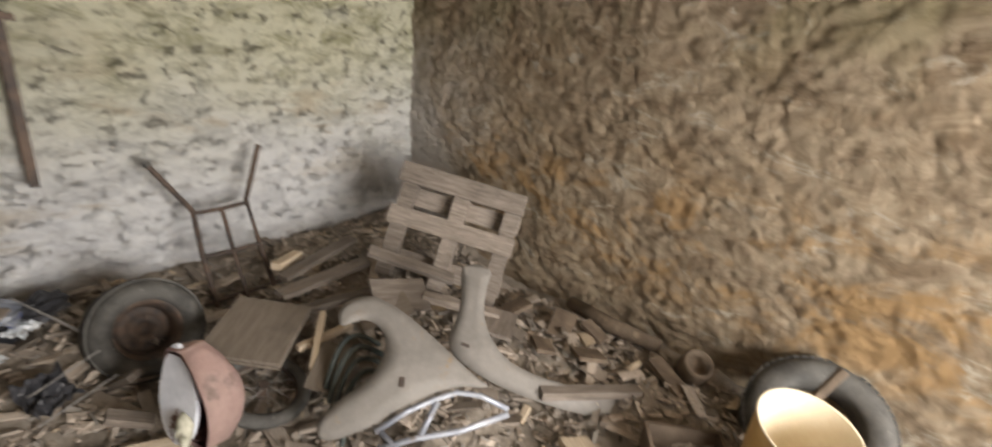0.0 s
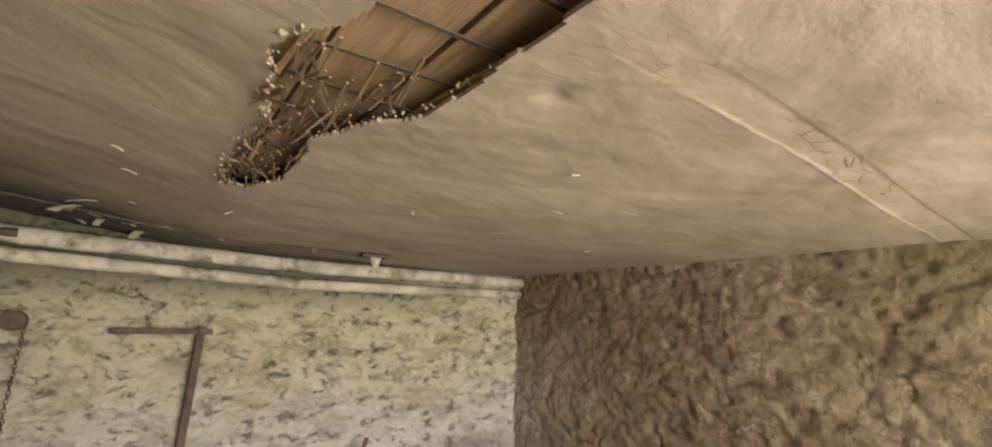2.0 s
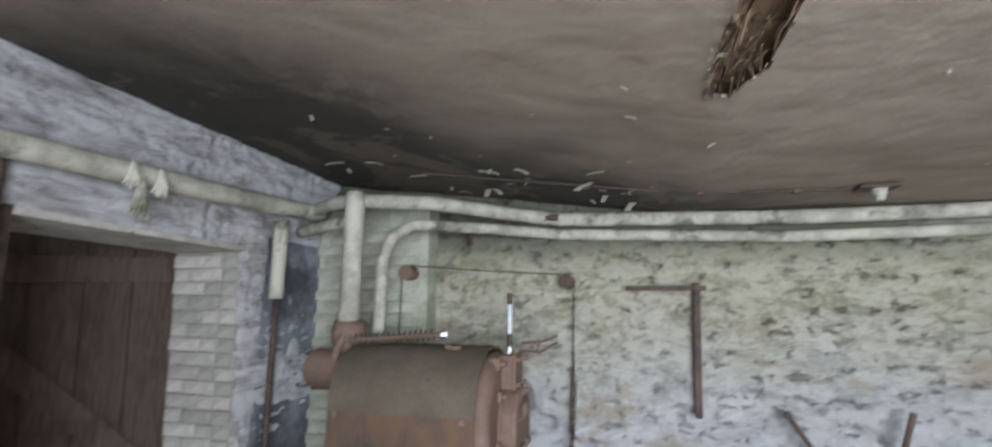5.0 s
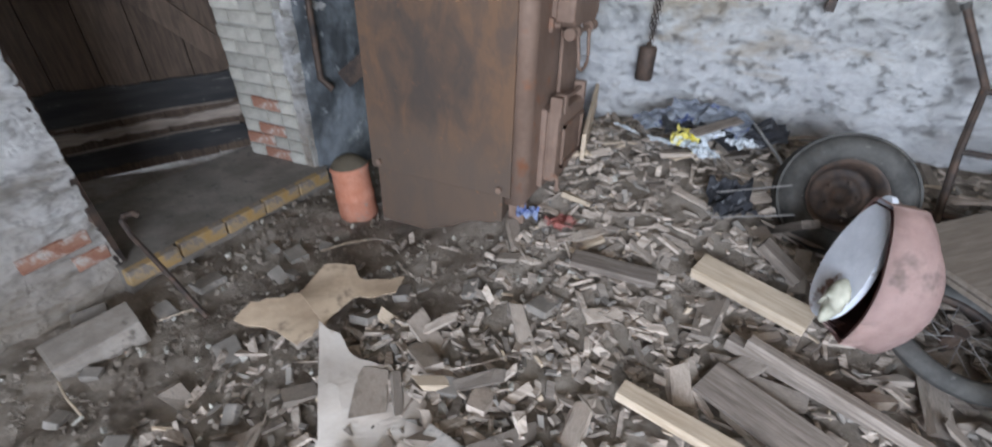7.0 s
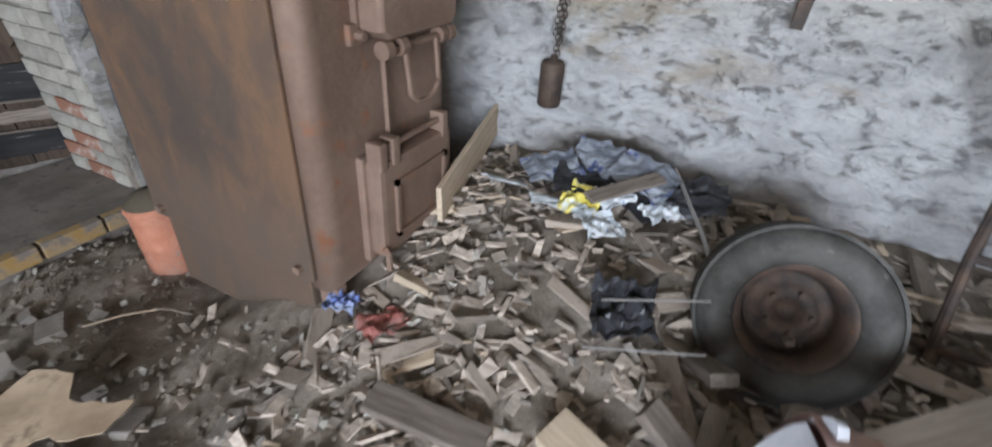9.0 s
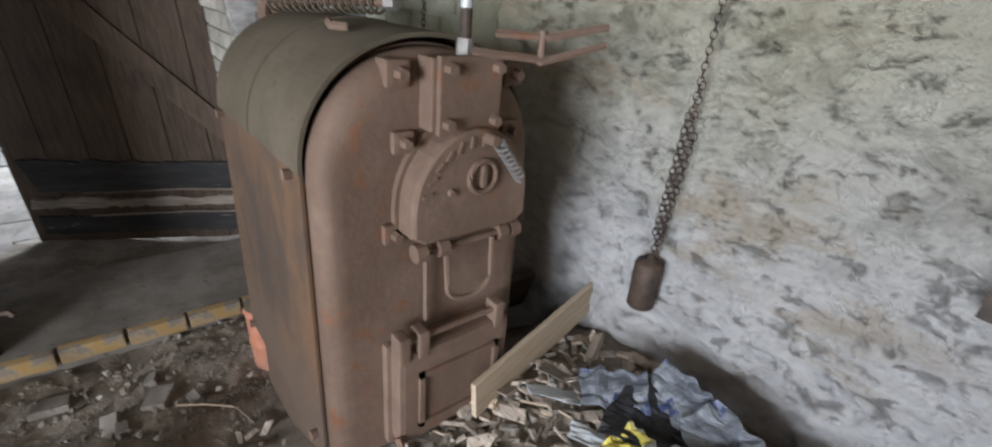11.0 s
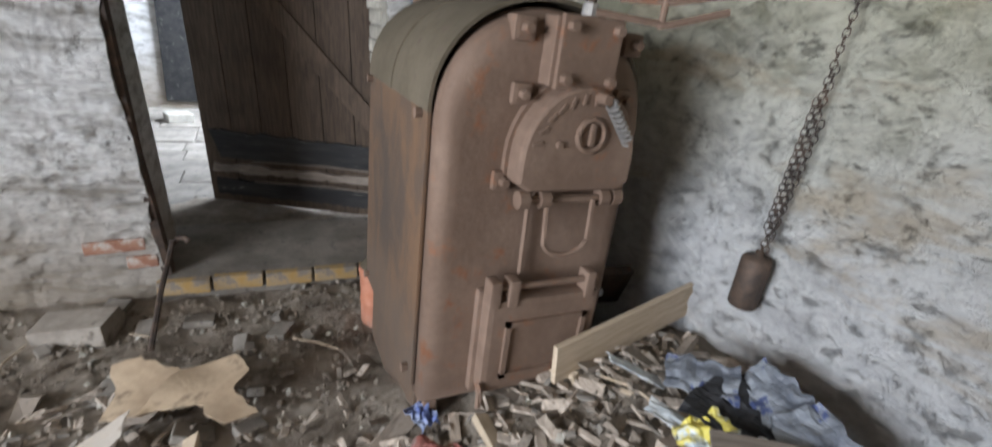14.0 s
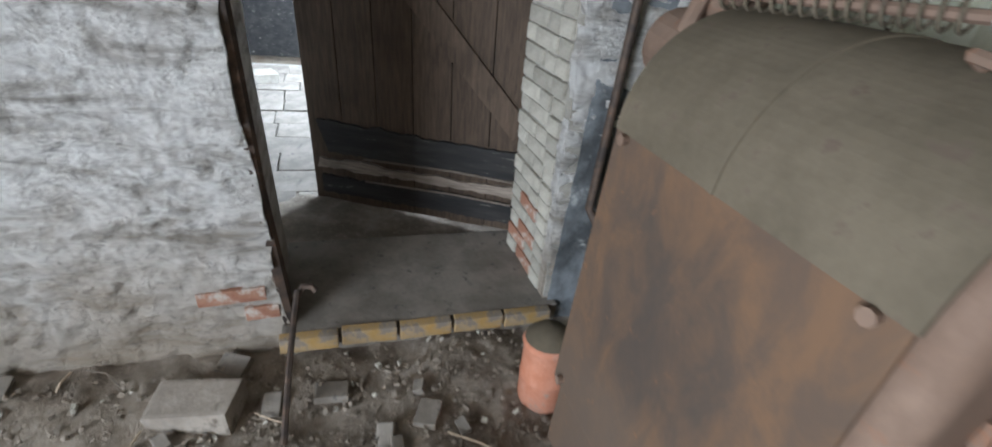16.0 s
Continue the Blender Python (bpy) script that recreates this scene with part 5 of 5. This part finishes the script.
single("dark_box", bm, IRON, pose(-1.28, 3.7, 0.5, 20, 0, 85), "black sooty board lying behind the boiler", "board")


def plank(x, y, dz, l, w, h, rz, mat, label, rx=0, ry=0, name="wood_offcut", group="wood offcuts on the floor"):
    bm = box(bmesh.new(), -l / 2, l / 2, -w / 2, w / 2, -h / 2, h / 2, bevel=0.003)
    return single(name, bm, mat, pose(x, y, float(ground(x, y)) + dz, rx, ry, rz), label, "wood offcut", group)


plank(-0.13, 2.81, 0.06, 0.37, 0.1, 0.04, -20, PALE_WOOD, "pale sawn timber offcut on wood chips", 10, 4)
plank(-0.06, 2.92, 0.1, 0.16, 0.065, 0.03, -18, OLD_WOOD, "grey timber offcut leaning in rubble", 0, 30)
plank(-0.03, 3.15, 0.1, 0.28, 0.06, 0.03, -72, OLD_WOOD, "grey timber offcut leaning in rubble", 10, -35)
plank(0.66, 2.8, 0.16, 0.36, 0.03, 0.03, 52, PALE_WOOD, "pale pine batten across the scrap", 0, -10)
plank(0.72, 2.84, 0.1, 0.3, 0.035, 0.03, 5, PALE_WOOD, "pale pine batten across the scrap", 0, 4)
plank(0.95, 3.2, 0.1, 0.6, 0.08, 0.03, 10, OLD_WOOD, "grey plank in the corner heap", 6, 4)
plank(1.0, 3.35, 0.14, 0.55, 0.07, 0.03, 16, OLD_WOOD, "grey plank in the corner heap", 6, -3)
plank(0.85, 3.02, 0.1, 0.5, 0.07, 0.03, -6, OLD_WOOD, "grey plank in the corner heap", -6, 3)
plank(0.84, 3.42, 0.16, 0.22, 0.06, 0.04, 30, PALE_WOOD, "split orange pine log piece in the heap", 0, 6)
plank(1.3, 2.9, 0.2, 0.5, 0.07, 0.03, -42, OLD_WOOD, "grey plank propped on the pallet", 20, 20)
plank(1.35, 2.55, 0.12, 0.42, 0.06, 0.04, -48, OLD_WOOD, "grey batten in the corner heap", 0, 12)
plank(1.45, 2.35, 0.05, 0.26, 0.16, 0.02, 30, OLD_WOOD, "grey board on the rubble", 8, 4)
plank(1.1, 2.75, 0.16, 0.3, 0.2, 0.015, -20, OLD_WOOD, "thin dusty sheet of board", 25, 10)
plank(1.16, 1.62, 0.14, 0.2, 0.14, 0.03, 60, PALE_WOOD, "orange-brown wood block on the rubble", 10, 8)
plank(1.4, 1.75, 0.1, 0.5, 0.06, 0.04, -35, OLD_WOOD, "grey plank on the rubble", 0, 6)
plank(0.16, 2.46, 0.1, 0.62, 0.035, 0.035, -24, OLD_WOOD, "long grey pole on the wood chips", 0, 3)
plank(0.02, 2.56, 0.07, 0.4, 0.045, 0.04, -18, OLD_WOOD, "dark round branch on the wood chips", 0, 3)
plank(-0.06, 2.4, 0.06, 0.34, 0.14, 0.012, -25, OLD_WOOD, "thin dusty board on the wood chips", 6, 3)
plank(-0.22, 2.25, 0.06, 0.42, 0.06, 0.03, -12, PALE_WOOD, "pale batten on the wood chips", 0, 2)
plank(-0.57, 2.77, 0.05, 0.3, 0.08, 0.025, 6, OLD_WOOD, "grey plank on the wood chips", 4, 3)

def on(x, y, dz, rx, ry, rz):
    return pose(x, y, float(ground(x, y)) + dz, rx, ry, rz)


# scrap along the foot of the ochre wall
CLAYDUST = plain("brown_dust_caked_wood", (0.1, 0.075, 0.055), (0.17, 0.13, 0.095), 6, 0.9, (0.22, 0.17, 0.12), (0.58, 0.7), 9, 0.5, 0.005)
crate = thing("wooden_crate", on(1.4, 1.3, -0.05, 0, 0, -55), "dust-brown open wooden crate beside a tub", "crate")
part("bottom", box(bmesh.new(), -0.15, 0.15, -0.1, 0.1, 0.0, 0.014, bevel=0.002), CLAYDUST, crate)
for y in (-0.1, 0.1):
    part("side", box(bmesh.new(), -0.16, 0.16, y - 0.008, y + 0.008, 0.0, 0.2, bevel=0.003), CLAYDUST, crate)
for x in (-0.152, 0.152):
    part("end", box(bmesh.new(), x - 0.008, x + 0.008, -0.091, 0.091, 0.0, 0.2, bevel=0.003), CLAYDUST, crate)
bm = bmesh.new()
tube(bm, [(1.98, 2.25, 0.425), (1.97, 1.95, 0.41), (1.985, 1.68, 0.415)], [0.04, 0.046, 0.038], 9)
single("log", bm, CLAYDUST, pose(0, 0, 0), "dusty brown log lying along the ochre wall", "log", smooth=True)
bm = lathe(bmesh.new(), [(0.001, 0.0), (0.075, 0.0), (0.08, 0.02), (0.078, 0.12), (0.07, 0.14), (0.06, 0.142), (0.058, 0.08), (0.001, 0.07)], 20)
single("clay_pipe_stub", bm, CLAYDUST, on(1.95, 1.5, 0.02, 20, -25, 0), "dust-caked clay pipe stub against the wall", "pipe stub", smooth=True)
for x, y, l, w, rz, rx, ry in ((1.75, 2.15, 0.2, 0.13, 20, 8, -14), (1.62, 1.9, 0.16, 0.12, -35, -10, 12), (1.8, 1.55, 0.22, 0.1, 70, 6, -16), (1.5, 2.1, 0.14, 0.1, 50, 12, 6), (1.7, 2.45, 0.18, 0.12, -15, -6, -12), (1.85, 2.0, 0.15, 0.09, 85, 5, -20)):
    plank(x, y, 0.045, l, w, 0.022, rz, CLAYDUST, "flat dust-caked board by the ochre wall", rx, ry)
bm = tube(bmesh.new(), [(1.9, 0.93, 0.76), (1.78, 1.0, 0.6), (1.7, 1.03, 0.5)], [0.022, 0.018, 0.02], 6)
single("broken_stick", bm, CLAYDUST, pose(0, 0, 0), "broken brown stick poking out of a tyre", "stick")
for x, y, dz, rz in ((0.62, 2.62, 0.16, 40), (0.98, 2.72, 0.14, -20)):
    plank(x, y, dz, 0.26, 0.16, 0.008, rz, DUSTBOARD, "thin dusty offcut of board in the scrap heap", 14, -10)

# ---- rubbish by the wall ----
def crumpled(m, sx, sy, amp, mat, label, category, name, seed, n=14):
    bm = bmesh.new()
    bmesh.ops.create_grid(bm, x_segments=n, y_segments=n, size=0.5)
    for v in bm.verts:
        p = Vector((v.co.x * 2.2, v.co.y * 2.2, seed * 3.7))
        v.co = Vector((v.co.x * sx * (1 + 0.15 * noise.noise(p)), v.co.y * sy * (1 + 0.5 * noise.noise(p * 2 + Vector((9, 0, 0)))), amp * (abs(noise.noise(p * 1.2)) * 2 + 0.7 * noise.noise(p * 2.7))))
    bmesh.ops.solidify(bm, geom=bm.faces[:], thickness=0.002)
    return single(name, bm, mat, m, label, category)


PAPER = plain("pale_wallpaper", (0.52, 0.46, 0.4), (0.64, 0.58, 0.51), 3, 0.9, (0.4, 0.33, 0.26), (0.6, 0.75), 8, 0.3, 0.003)
KRAFT = plain("brown_paper", (0.42, 0.32, 0.22), (0.56, 0.44, 0.31), 4, 0.9, (0.24, 0.18, 0.13), (0.55, 0.7), 6, 0.3, 0.003)
FOIL = plain("blue_grey_plastic_bag", (0.1, 0.11, 0.135), (0.3, 0.32, 0.35), 5, 0.4, (0.07, 0.09, 0.2), (0.57, 0.63), 8, 0.2, 0.002)
BLACKBAG = plain("black_plastic", (0.02, 0.02, 0.022), (0.05, 0.05, 0.055), 9, 0.35, bump=0.2)
YELLOW = plain("yellow_printed_plastic", (0.66, 0.56, 0.05), (0.68, 0.62, 0.3), 9, 0.45, (0.6, 0.66, 0.7), (0.5, 0.58), 9, 0.2, 0.002)
WHITEBAG = plain("white_plastic_bag", (0.55, 0.6, 0.64), (0.68, 0.7, 0.72), 9, 0.4, (0.2, 0.3, 0.5), (0.62, 0.68), 12, 0.2, 0.002)
REDNET = plain("red_plastic_scrap", (0.28, 0.09, 0.075), (0.34, 0.17, 0.145), 9, 0.6, (0.2, 0.15, 0.13), (0.55, 0.65), 12, 0.3, 0.003)
BLUE = plain("blue_plastic_scrap", (0.08, 0.12, 0.35), (0.3, 0.34, 0.45), 12, 0.5, bump=0.2)


crumpled(on(-0.42, 3.6, 0.06, 14, 6, 20), 0.36, 0.22, 0.03, BLACKBAG, "crumpled black plastic bag against the wall", "plastic bag", "plastic_bag", 1)
crumpled(on(-0.33, 3.62, 0.12, 25, 10, -20), 0.2, 0.13, 0.014, FOIL, "crumpled blue and silver plastic bag", "plastic bag", "plastic_bag", 2)
crumpled(on(-0.62, 3.58, 0.1, 20, -10, 40), 0.18, 0.12, 0.012, FOIL, "crumpled grey plastic sheet", "plastic bag", "plastic_bag", 3)
crumpled(on(-0.47, 3.46, 0.08, 10, 10, 0), 0.11, 0.13, 0.03, YELLOW, "yellow and white plastic wrapper", "wrapper", "wrapper", 4)
crumpled(on(-0.39, 3.4, 0.08, 10, 10, 50), 0.14, 0.1, 0.02, WHITEBAG, "crumpled white plastic bag", "plastic bag", "plastic_bag", 5)
crumpled(on(-0.25, 3.55, 0.07, 10, 0, 50), 0.12, 0.08, 0.014, WHITEBAG, "white and blue torn packet", "packet", "packet", 6)
crumpled(on(-0.72, 3.45, 0.1, 0, 25, 70), 0.18, 0.05, 0.008, WHITEBAG, "white strip of plastic", "plastic strip", "plastic_strip", 7, 6)
crumpled(on(-0.83, 2.95, 0.04, 0, 8, 70), 0.14, 0.1, 0.015, REDNET, "torn red plastic scrap among wood chips", "plastic scrap", "plastic_scrap", 8)
crumpled(on(-0.98, 2.95, 0.05, 0, 8, 20), 0.09, 0.06, 0.03, BLUE, "crumpled blue wrapper among wood chips", "wrapper", "wrapper", 9)
crumpled(on(-0.25, 3.2, 0.05, 30, 0, 20), 0.16, 0.16, 0.05, BLACKBAG, "black plastic lump in the rubbish", "plastic bag", "plastic_bag", 10)


def torn_sheet(name, outline, base, mat, label, seed, curl):
    """Stiff paper or card with ragged edges, bent along its length."""
    cx, cy = sum(p[0] for p in outline) / len(outline), sum(p[1] for p in outline) / len(outline)
    edge = []
    for (x0, y0), (x1, y1) in zip(outline, outline[1:] + outline[:1]):
        for k in range(6):
            f = k / 6
            p = Vector((x0 + (x1 - x0) * f, y0 + (y1 - y0) * f, 0))
            d = 0.011 * noise.noise(Vector((p.x * 31, p.y * 31, seed)))
            edge.append((p.x - cx + d, p.y - cy - d))
    bm = bmesh.new()
    f = bm.faces.new([bm.verts.new((x, y, 0)) for x, y in edge])
    bmesh.ops.triangulate(bm, faces=[f])
    bmesh.ops.subdivide_edges(bm, edges=bm.edges[:], cuts=3, use_grid_fill=True)
    for v in bm.verts:
        p = v.co
        v.co.z = curl * (p.x * p.x * 3 + 0.5 * p.y) + 0.03 * noise.noise(Vector((p.x * 5, p.y * 5, seed)))
    bmesh.ops.solidify(bm, geom=bm.faces[:], thickness=0.003)
    return single(name, bm, mat, pose(cx, cy, base), label, "paper")


torn_sheet("brown_paper", [(-1.68, 2.06), (-1.69, 2.14), (-1.6, 2.28), (-1.46, 2.32), (-1.39, 2.19), (-1.42, 2.08), (-1.55, 2.1)], 0.15, KRAFT, "torn piece of brown cardboard lying on dirt", 2.5, 0.12)
torn_sheet("brown_paper", [(-1.59, 2.27), (-1.63, 2.45), (-1.52, 2.49), (-1.45, 2.44), (-1.3, 2.52), (-1.27, 2.42), (-1.4, 2.34), (-1.4, 2.18)], 0.175, KRAFT, "folded torn brown cardboard lying on dirt", 6.5, 0.12)
torn_sheet("wallpaper_sheet", [(-1.39, 2.16), (-1.3, 2.16), (-1.2, 2.1), (-1.08, 2.13), (-0.86, 2.05), (-0.76, 1.86), (-0.82, 1.7), (-1.02, 1.68), (-1.1, 1.84)], 0.17, PAPER, "torn white wallpaper sheet with ragged edges", 9.5, 0.05)
crumpled(on(-1.3, 3.68, 0.2, 30, 0, 20), 0.16, 0.12, 0.02, WHITEBAG, "white paper tucked behind the boiler", "paper", "paper_scrap", 15)
crumpled(on(-0.2, 3.66, 0.08, 35, 0, 10), 0.26, 0.12, 0.03, BLACKBAG, "torn black plastic sheet against the wall", "plastic bag", "plastic_bag", 21)
crumpled(on(-0.5, 3.68, 0.12, 40, 0, -12), 0.16, 0.12, 0.012, FOIL, "crumpled grey foil packet by the wall", "packet", "packet", 22)
crumpled(on(-0.55, 3.45, 0.07, 5, 12, 30), 0.16, 0.05, 0.008, WHITEBAG, "white strip of torn plastic", "plastic strip", "plastic_strip", 23, 6)
crumpled(on(-0.38, 3.5, 0.1, 12, -14, 60), 0.11, 0.07, 0.01, WHITEBAG, "white and blue torn packet", "packet", "packet", 24)
plank(-0.36, 3.52, 0.13, 0.26, 0.05, 0.012, 50, OLD_WOOD, "thin grey slat lying over plastic bags", 8, -6)
bm = tube(bmesh.new(), [(-0.33, 3.72, 0.6), (-0.25, 3.69, 0.66), (-0.12, 3.48, 0.58), (-0.01, 3.28, 0.5)], 0.006, 6)
single("antenna_rod", bm, STEEL, pose(0, 0, 0), "thin bent metal rod sticking out of rubbish", "rod")
for a, b in (((-0.3, 3.16, 0.5), (-0.06, 3.22, 0.56)), ((-0.3, 3.02, 0.46), (-0.04, 3.1, 0.5))):
    single("wire_rod", tube(bmesh.new(), [a, b], 0.003, 5), STEEL, pose(0, 0, 0), "thin bright wire in the rubbish", "wire")

# ---- by the doorway ----
bk = thing("clay_pot", on(-1.98, 3.06, 0.0, 3, -3, 0), "dusty terracotta chimney pot standing beside the boiler", "pot")
part("body", lathe(bmesh.new(), [(0.001, 0.0), (0.095, 0.0), (0.1, 0.02), (0.098, 0.12), (0.1, 0.125), (0.1, 0.14), (0.096, 0.145), (0.094, 0.27), (0.1, 0.285), (0.09, 0.3), (0.05, 0.315), (0.001, 0.31)], 28), TERRACOTTA, bk, "", True)
part("dust_top", lathe(bmesh.new(), [(0.093, 0.302), (0.06, 0.335), (0.03, 0.35), (0.001, 0.352)], 20), DUSTY, bk, "heap of grey dust", True)
pk = thing("poker", pose(-2.06, 2.12, 0.0), "black iron poker leaning on the door jamb", "poker")
part("rod", tube(bmesh.new(), [(0.12, 0.0, 0.03), (-0.1, 0.02, 0.17), (-0.28, 0.04, 0.26), (-0.33, 0.05, 0.31)], 0.011, 6), IRON, pk)
part("hook", tube(bmesh.new(), [(-0.33, 0.05, 0.29), (-0.345, 0.07, 0.315), (-0.34, 0.1, 0.315), (-0.33, 0.115, 0.3)], 0.013, 6), IRON, pk)
bm = box(bmesh.new(), -0.14, 0.14, -0.075, 0.075, 0, 0.1, bevel=0.014)
for v in bm.verts:
    v.co += 0.012 * Vector((noise.noise(v.co * 9), noise.noise(v.co * 9 + Vector((5, 0, 0))), noise.noise(v.co * 9 + Vector((0, 5, 0)))))
single("stone_block", bm, plain("dirty_pale_stone", (0.23, 0.2, 0.17), (0.32, 0.285, 0.245), 7, 0.9, (0.14, 0.12, 0.1), (0.56, 0.68), 9, 0.6, 0.006), on(-2.14, 1.85, -0.01, 4, -6, 74), "broken grey brick block lying by the wall", "block")

# ---- wood scraps and chips ----
rng = random.Random(12)
shapes = []
for k in range(7):
    bm = box(bmesh.new(), -0.5, 0.5, -0.5, 0.5, -0.5, 0.5)
    for v in bm.verts:
        v.co += Vector((rng.uniform(-0.16, 0.16), rng.uniform(-0.2, 0.2), rng.uniform(-0.2, 0.2)))
    shapes.append(mesh_of(bm, "wood_scrap", PALE_WOOD if k == 6 else CHIP_WOOD))


def chip_spot():
    while True:
        x, y = rng.uniform(-1.7, 2.0), rng.uniform(0.9, 3.85)
        if (-1.76 < x < -0.96 and y > 2.9) or (x < -1.05 and y > 2.35 and rng.random() < 0.9) or (x < -1.3 and rng.random() < 0.6):
            continue
        return x, y


for i in range(290):
    x, y = chip_spot()
    l, w, h = rng.uniform(0.08, 0.22), rng.uniform(0.025, 0.075), rng.uniform(0.006, 0.02)
    ob = new("wood_scrap", shapes[rng.randrange(7)])
    ob.matrix_world = pose(x, y, float(ground(x, y)) + rng.uniform(0.012, 0.035), rng.gauss(0, 12), rng.gauss(0, 12), rng.uniform(0, 360)) @ Matrix.Diagonal((l, w, h, 1))
    tagged(ob, "split grey wood scrap on the dirt floor", "wood scrap", "wood scraps on the floor")


def litter(name, count, spot, size, mat, label, seed, tilt=18):
    """Countless small pieces as one mesh of tilted blocks."""
    r = random.Random(seed)
    verts, faces = [], []
    cube = [(-1, -1, -1), (1, -1, -1), (1, 1, -1), (-1, 1, -1), (-0.8, -0.8, 1), (0.85, -0.9, 1), (0.9, 0.8, 1), (-0.9, 0.85, 1)]
    sides = [(0, 3, 2, 1), (4, 5, 6, 7), (0, 1, 5, 4), (1, 2, 6, 5), (2, 3, 7, 6), (3, 0, 4, 7)]
    for i in range(count):
        x, y = spot(r)
        l, w, h = (r.uniform(a, b) / 2 for a, b in size)
        m = pose(x, y, float(ground(x, y)) + r.uniform(0.0, 0.02), r.gauss(0, tilt), r.gauss(0, tilt), r.uniform(0, 360))
        base = len(verts)
        jig = [r.uniform(0.6, 1.1) for _ in range(8)]
        verts += [tuple(m @ Vector((c[0] * l * j, c[1] * w * j, c[2] * h))) for c, j in zip(cube, jig)]
        faces += [tuple(base + k for k in f) for f in sides]
    me = bpy.data.meshes.new(name)
    me.from_pydata(verts, [], faces)
    me.materials.append(mat)
    return tagged(new(name, me), label, "litter", kind="stuff")


def wide(r):
    return chip_spot()


def dirt_spot(r):
    while True:
        x, y = r.uniform(-2.35, -0.7), r.uniform(1.2, 3.6)
        if not (-1.76 < x < -0.96 and y > 2.9):
            return x, y


litter("wood_chips", 5600, wide, ((0.03, 0.12), (0.01, 0.042), (0.003, 0.012)), CHIP_WOOD, "layer of small grey wood chips and bark", 21)
litter("dark_chips", 1100, wide, ((0.02, 0.07), (0.01, 0.03), (0.004, 0.014)), STONE, "dark bark and coal pieces among the chips", 22, 25)
litter("pale_chips", 350, wide, ((0.015, 0.06), (0.006, 0.02), (0.003, 0.008)), PALE_WOOD, "pale fresh splinters among the chips", 23)
litter("gravel", 1500, dirt_spot, ((0.006, 0.03), (0.006, 0.022), (0.004, 0.014)), EARTH, "small stones and clinker on the dirt", 24, 40)
litter("plaster_crumbs", 120, dirt_spot, ((0.008, 0.04), (0.008, 0.03), (0.005, 0.018)), BRICKS, "pale plaster crumbs on the dirt", 25, 40)

for i in range(26):
    x, y = dirt_spot(rng) if i < 16 else chip_spot()
    a, l = rng.uniform(0, math.pi), rng.uniform(0.08, 0.26)
    z = float(ground(x, y)) + 0.018
    dx, dy = math.cos(a) * l / 2, math.sin(a) * l / 2
    bm = tube(bmesh.new(), [(-dx, -dy, 0.0), (rng.uniform(-0.02, 0.02), rng.uniform(-0.02, 0.02), 0.012), (dx, dy, 0.004)], rng.uniform(0.0016, 0.004), 5)
    single("twig", bm, PALE_WOOD if i % 2 else CHIP_WOOD, pose(x, y, z), "thin dry twig lying on the dirt", "twig", "twigs on the floor")
slab = [mesh_of(box(bmesh.new(), -a, a, -a * 0.7, a * 0.7, -0.015, 0.015, bevel=0.006), "stone_chip", STONE) for a in (0.03, 0.045, 0.06)]
for i in range(34):
    x, y = dirt_spot(rng)
    if y > 2.75:
        y -= 1.1
    ob = new("stone_chip", slab[i % 3])
    ob.matrix_world = pose(x, y, float(ground(x, y)) + 0.012, rng.gauss(0, 14), rng.gauss(0, 14), rng.uniform(0, 360))
    tagged(ob, "flat broken stone chip lying on dirt", "stone", "stones on the floor")
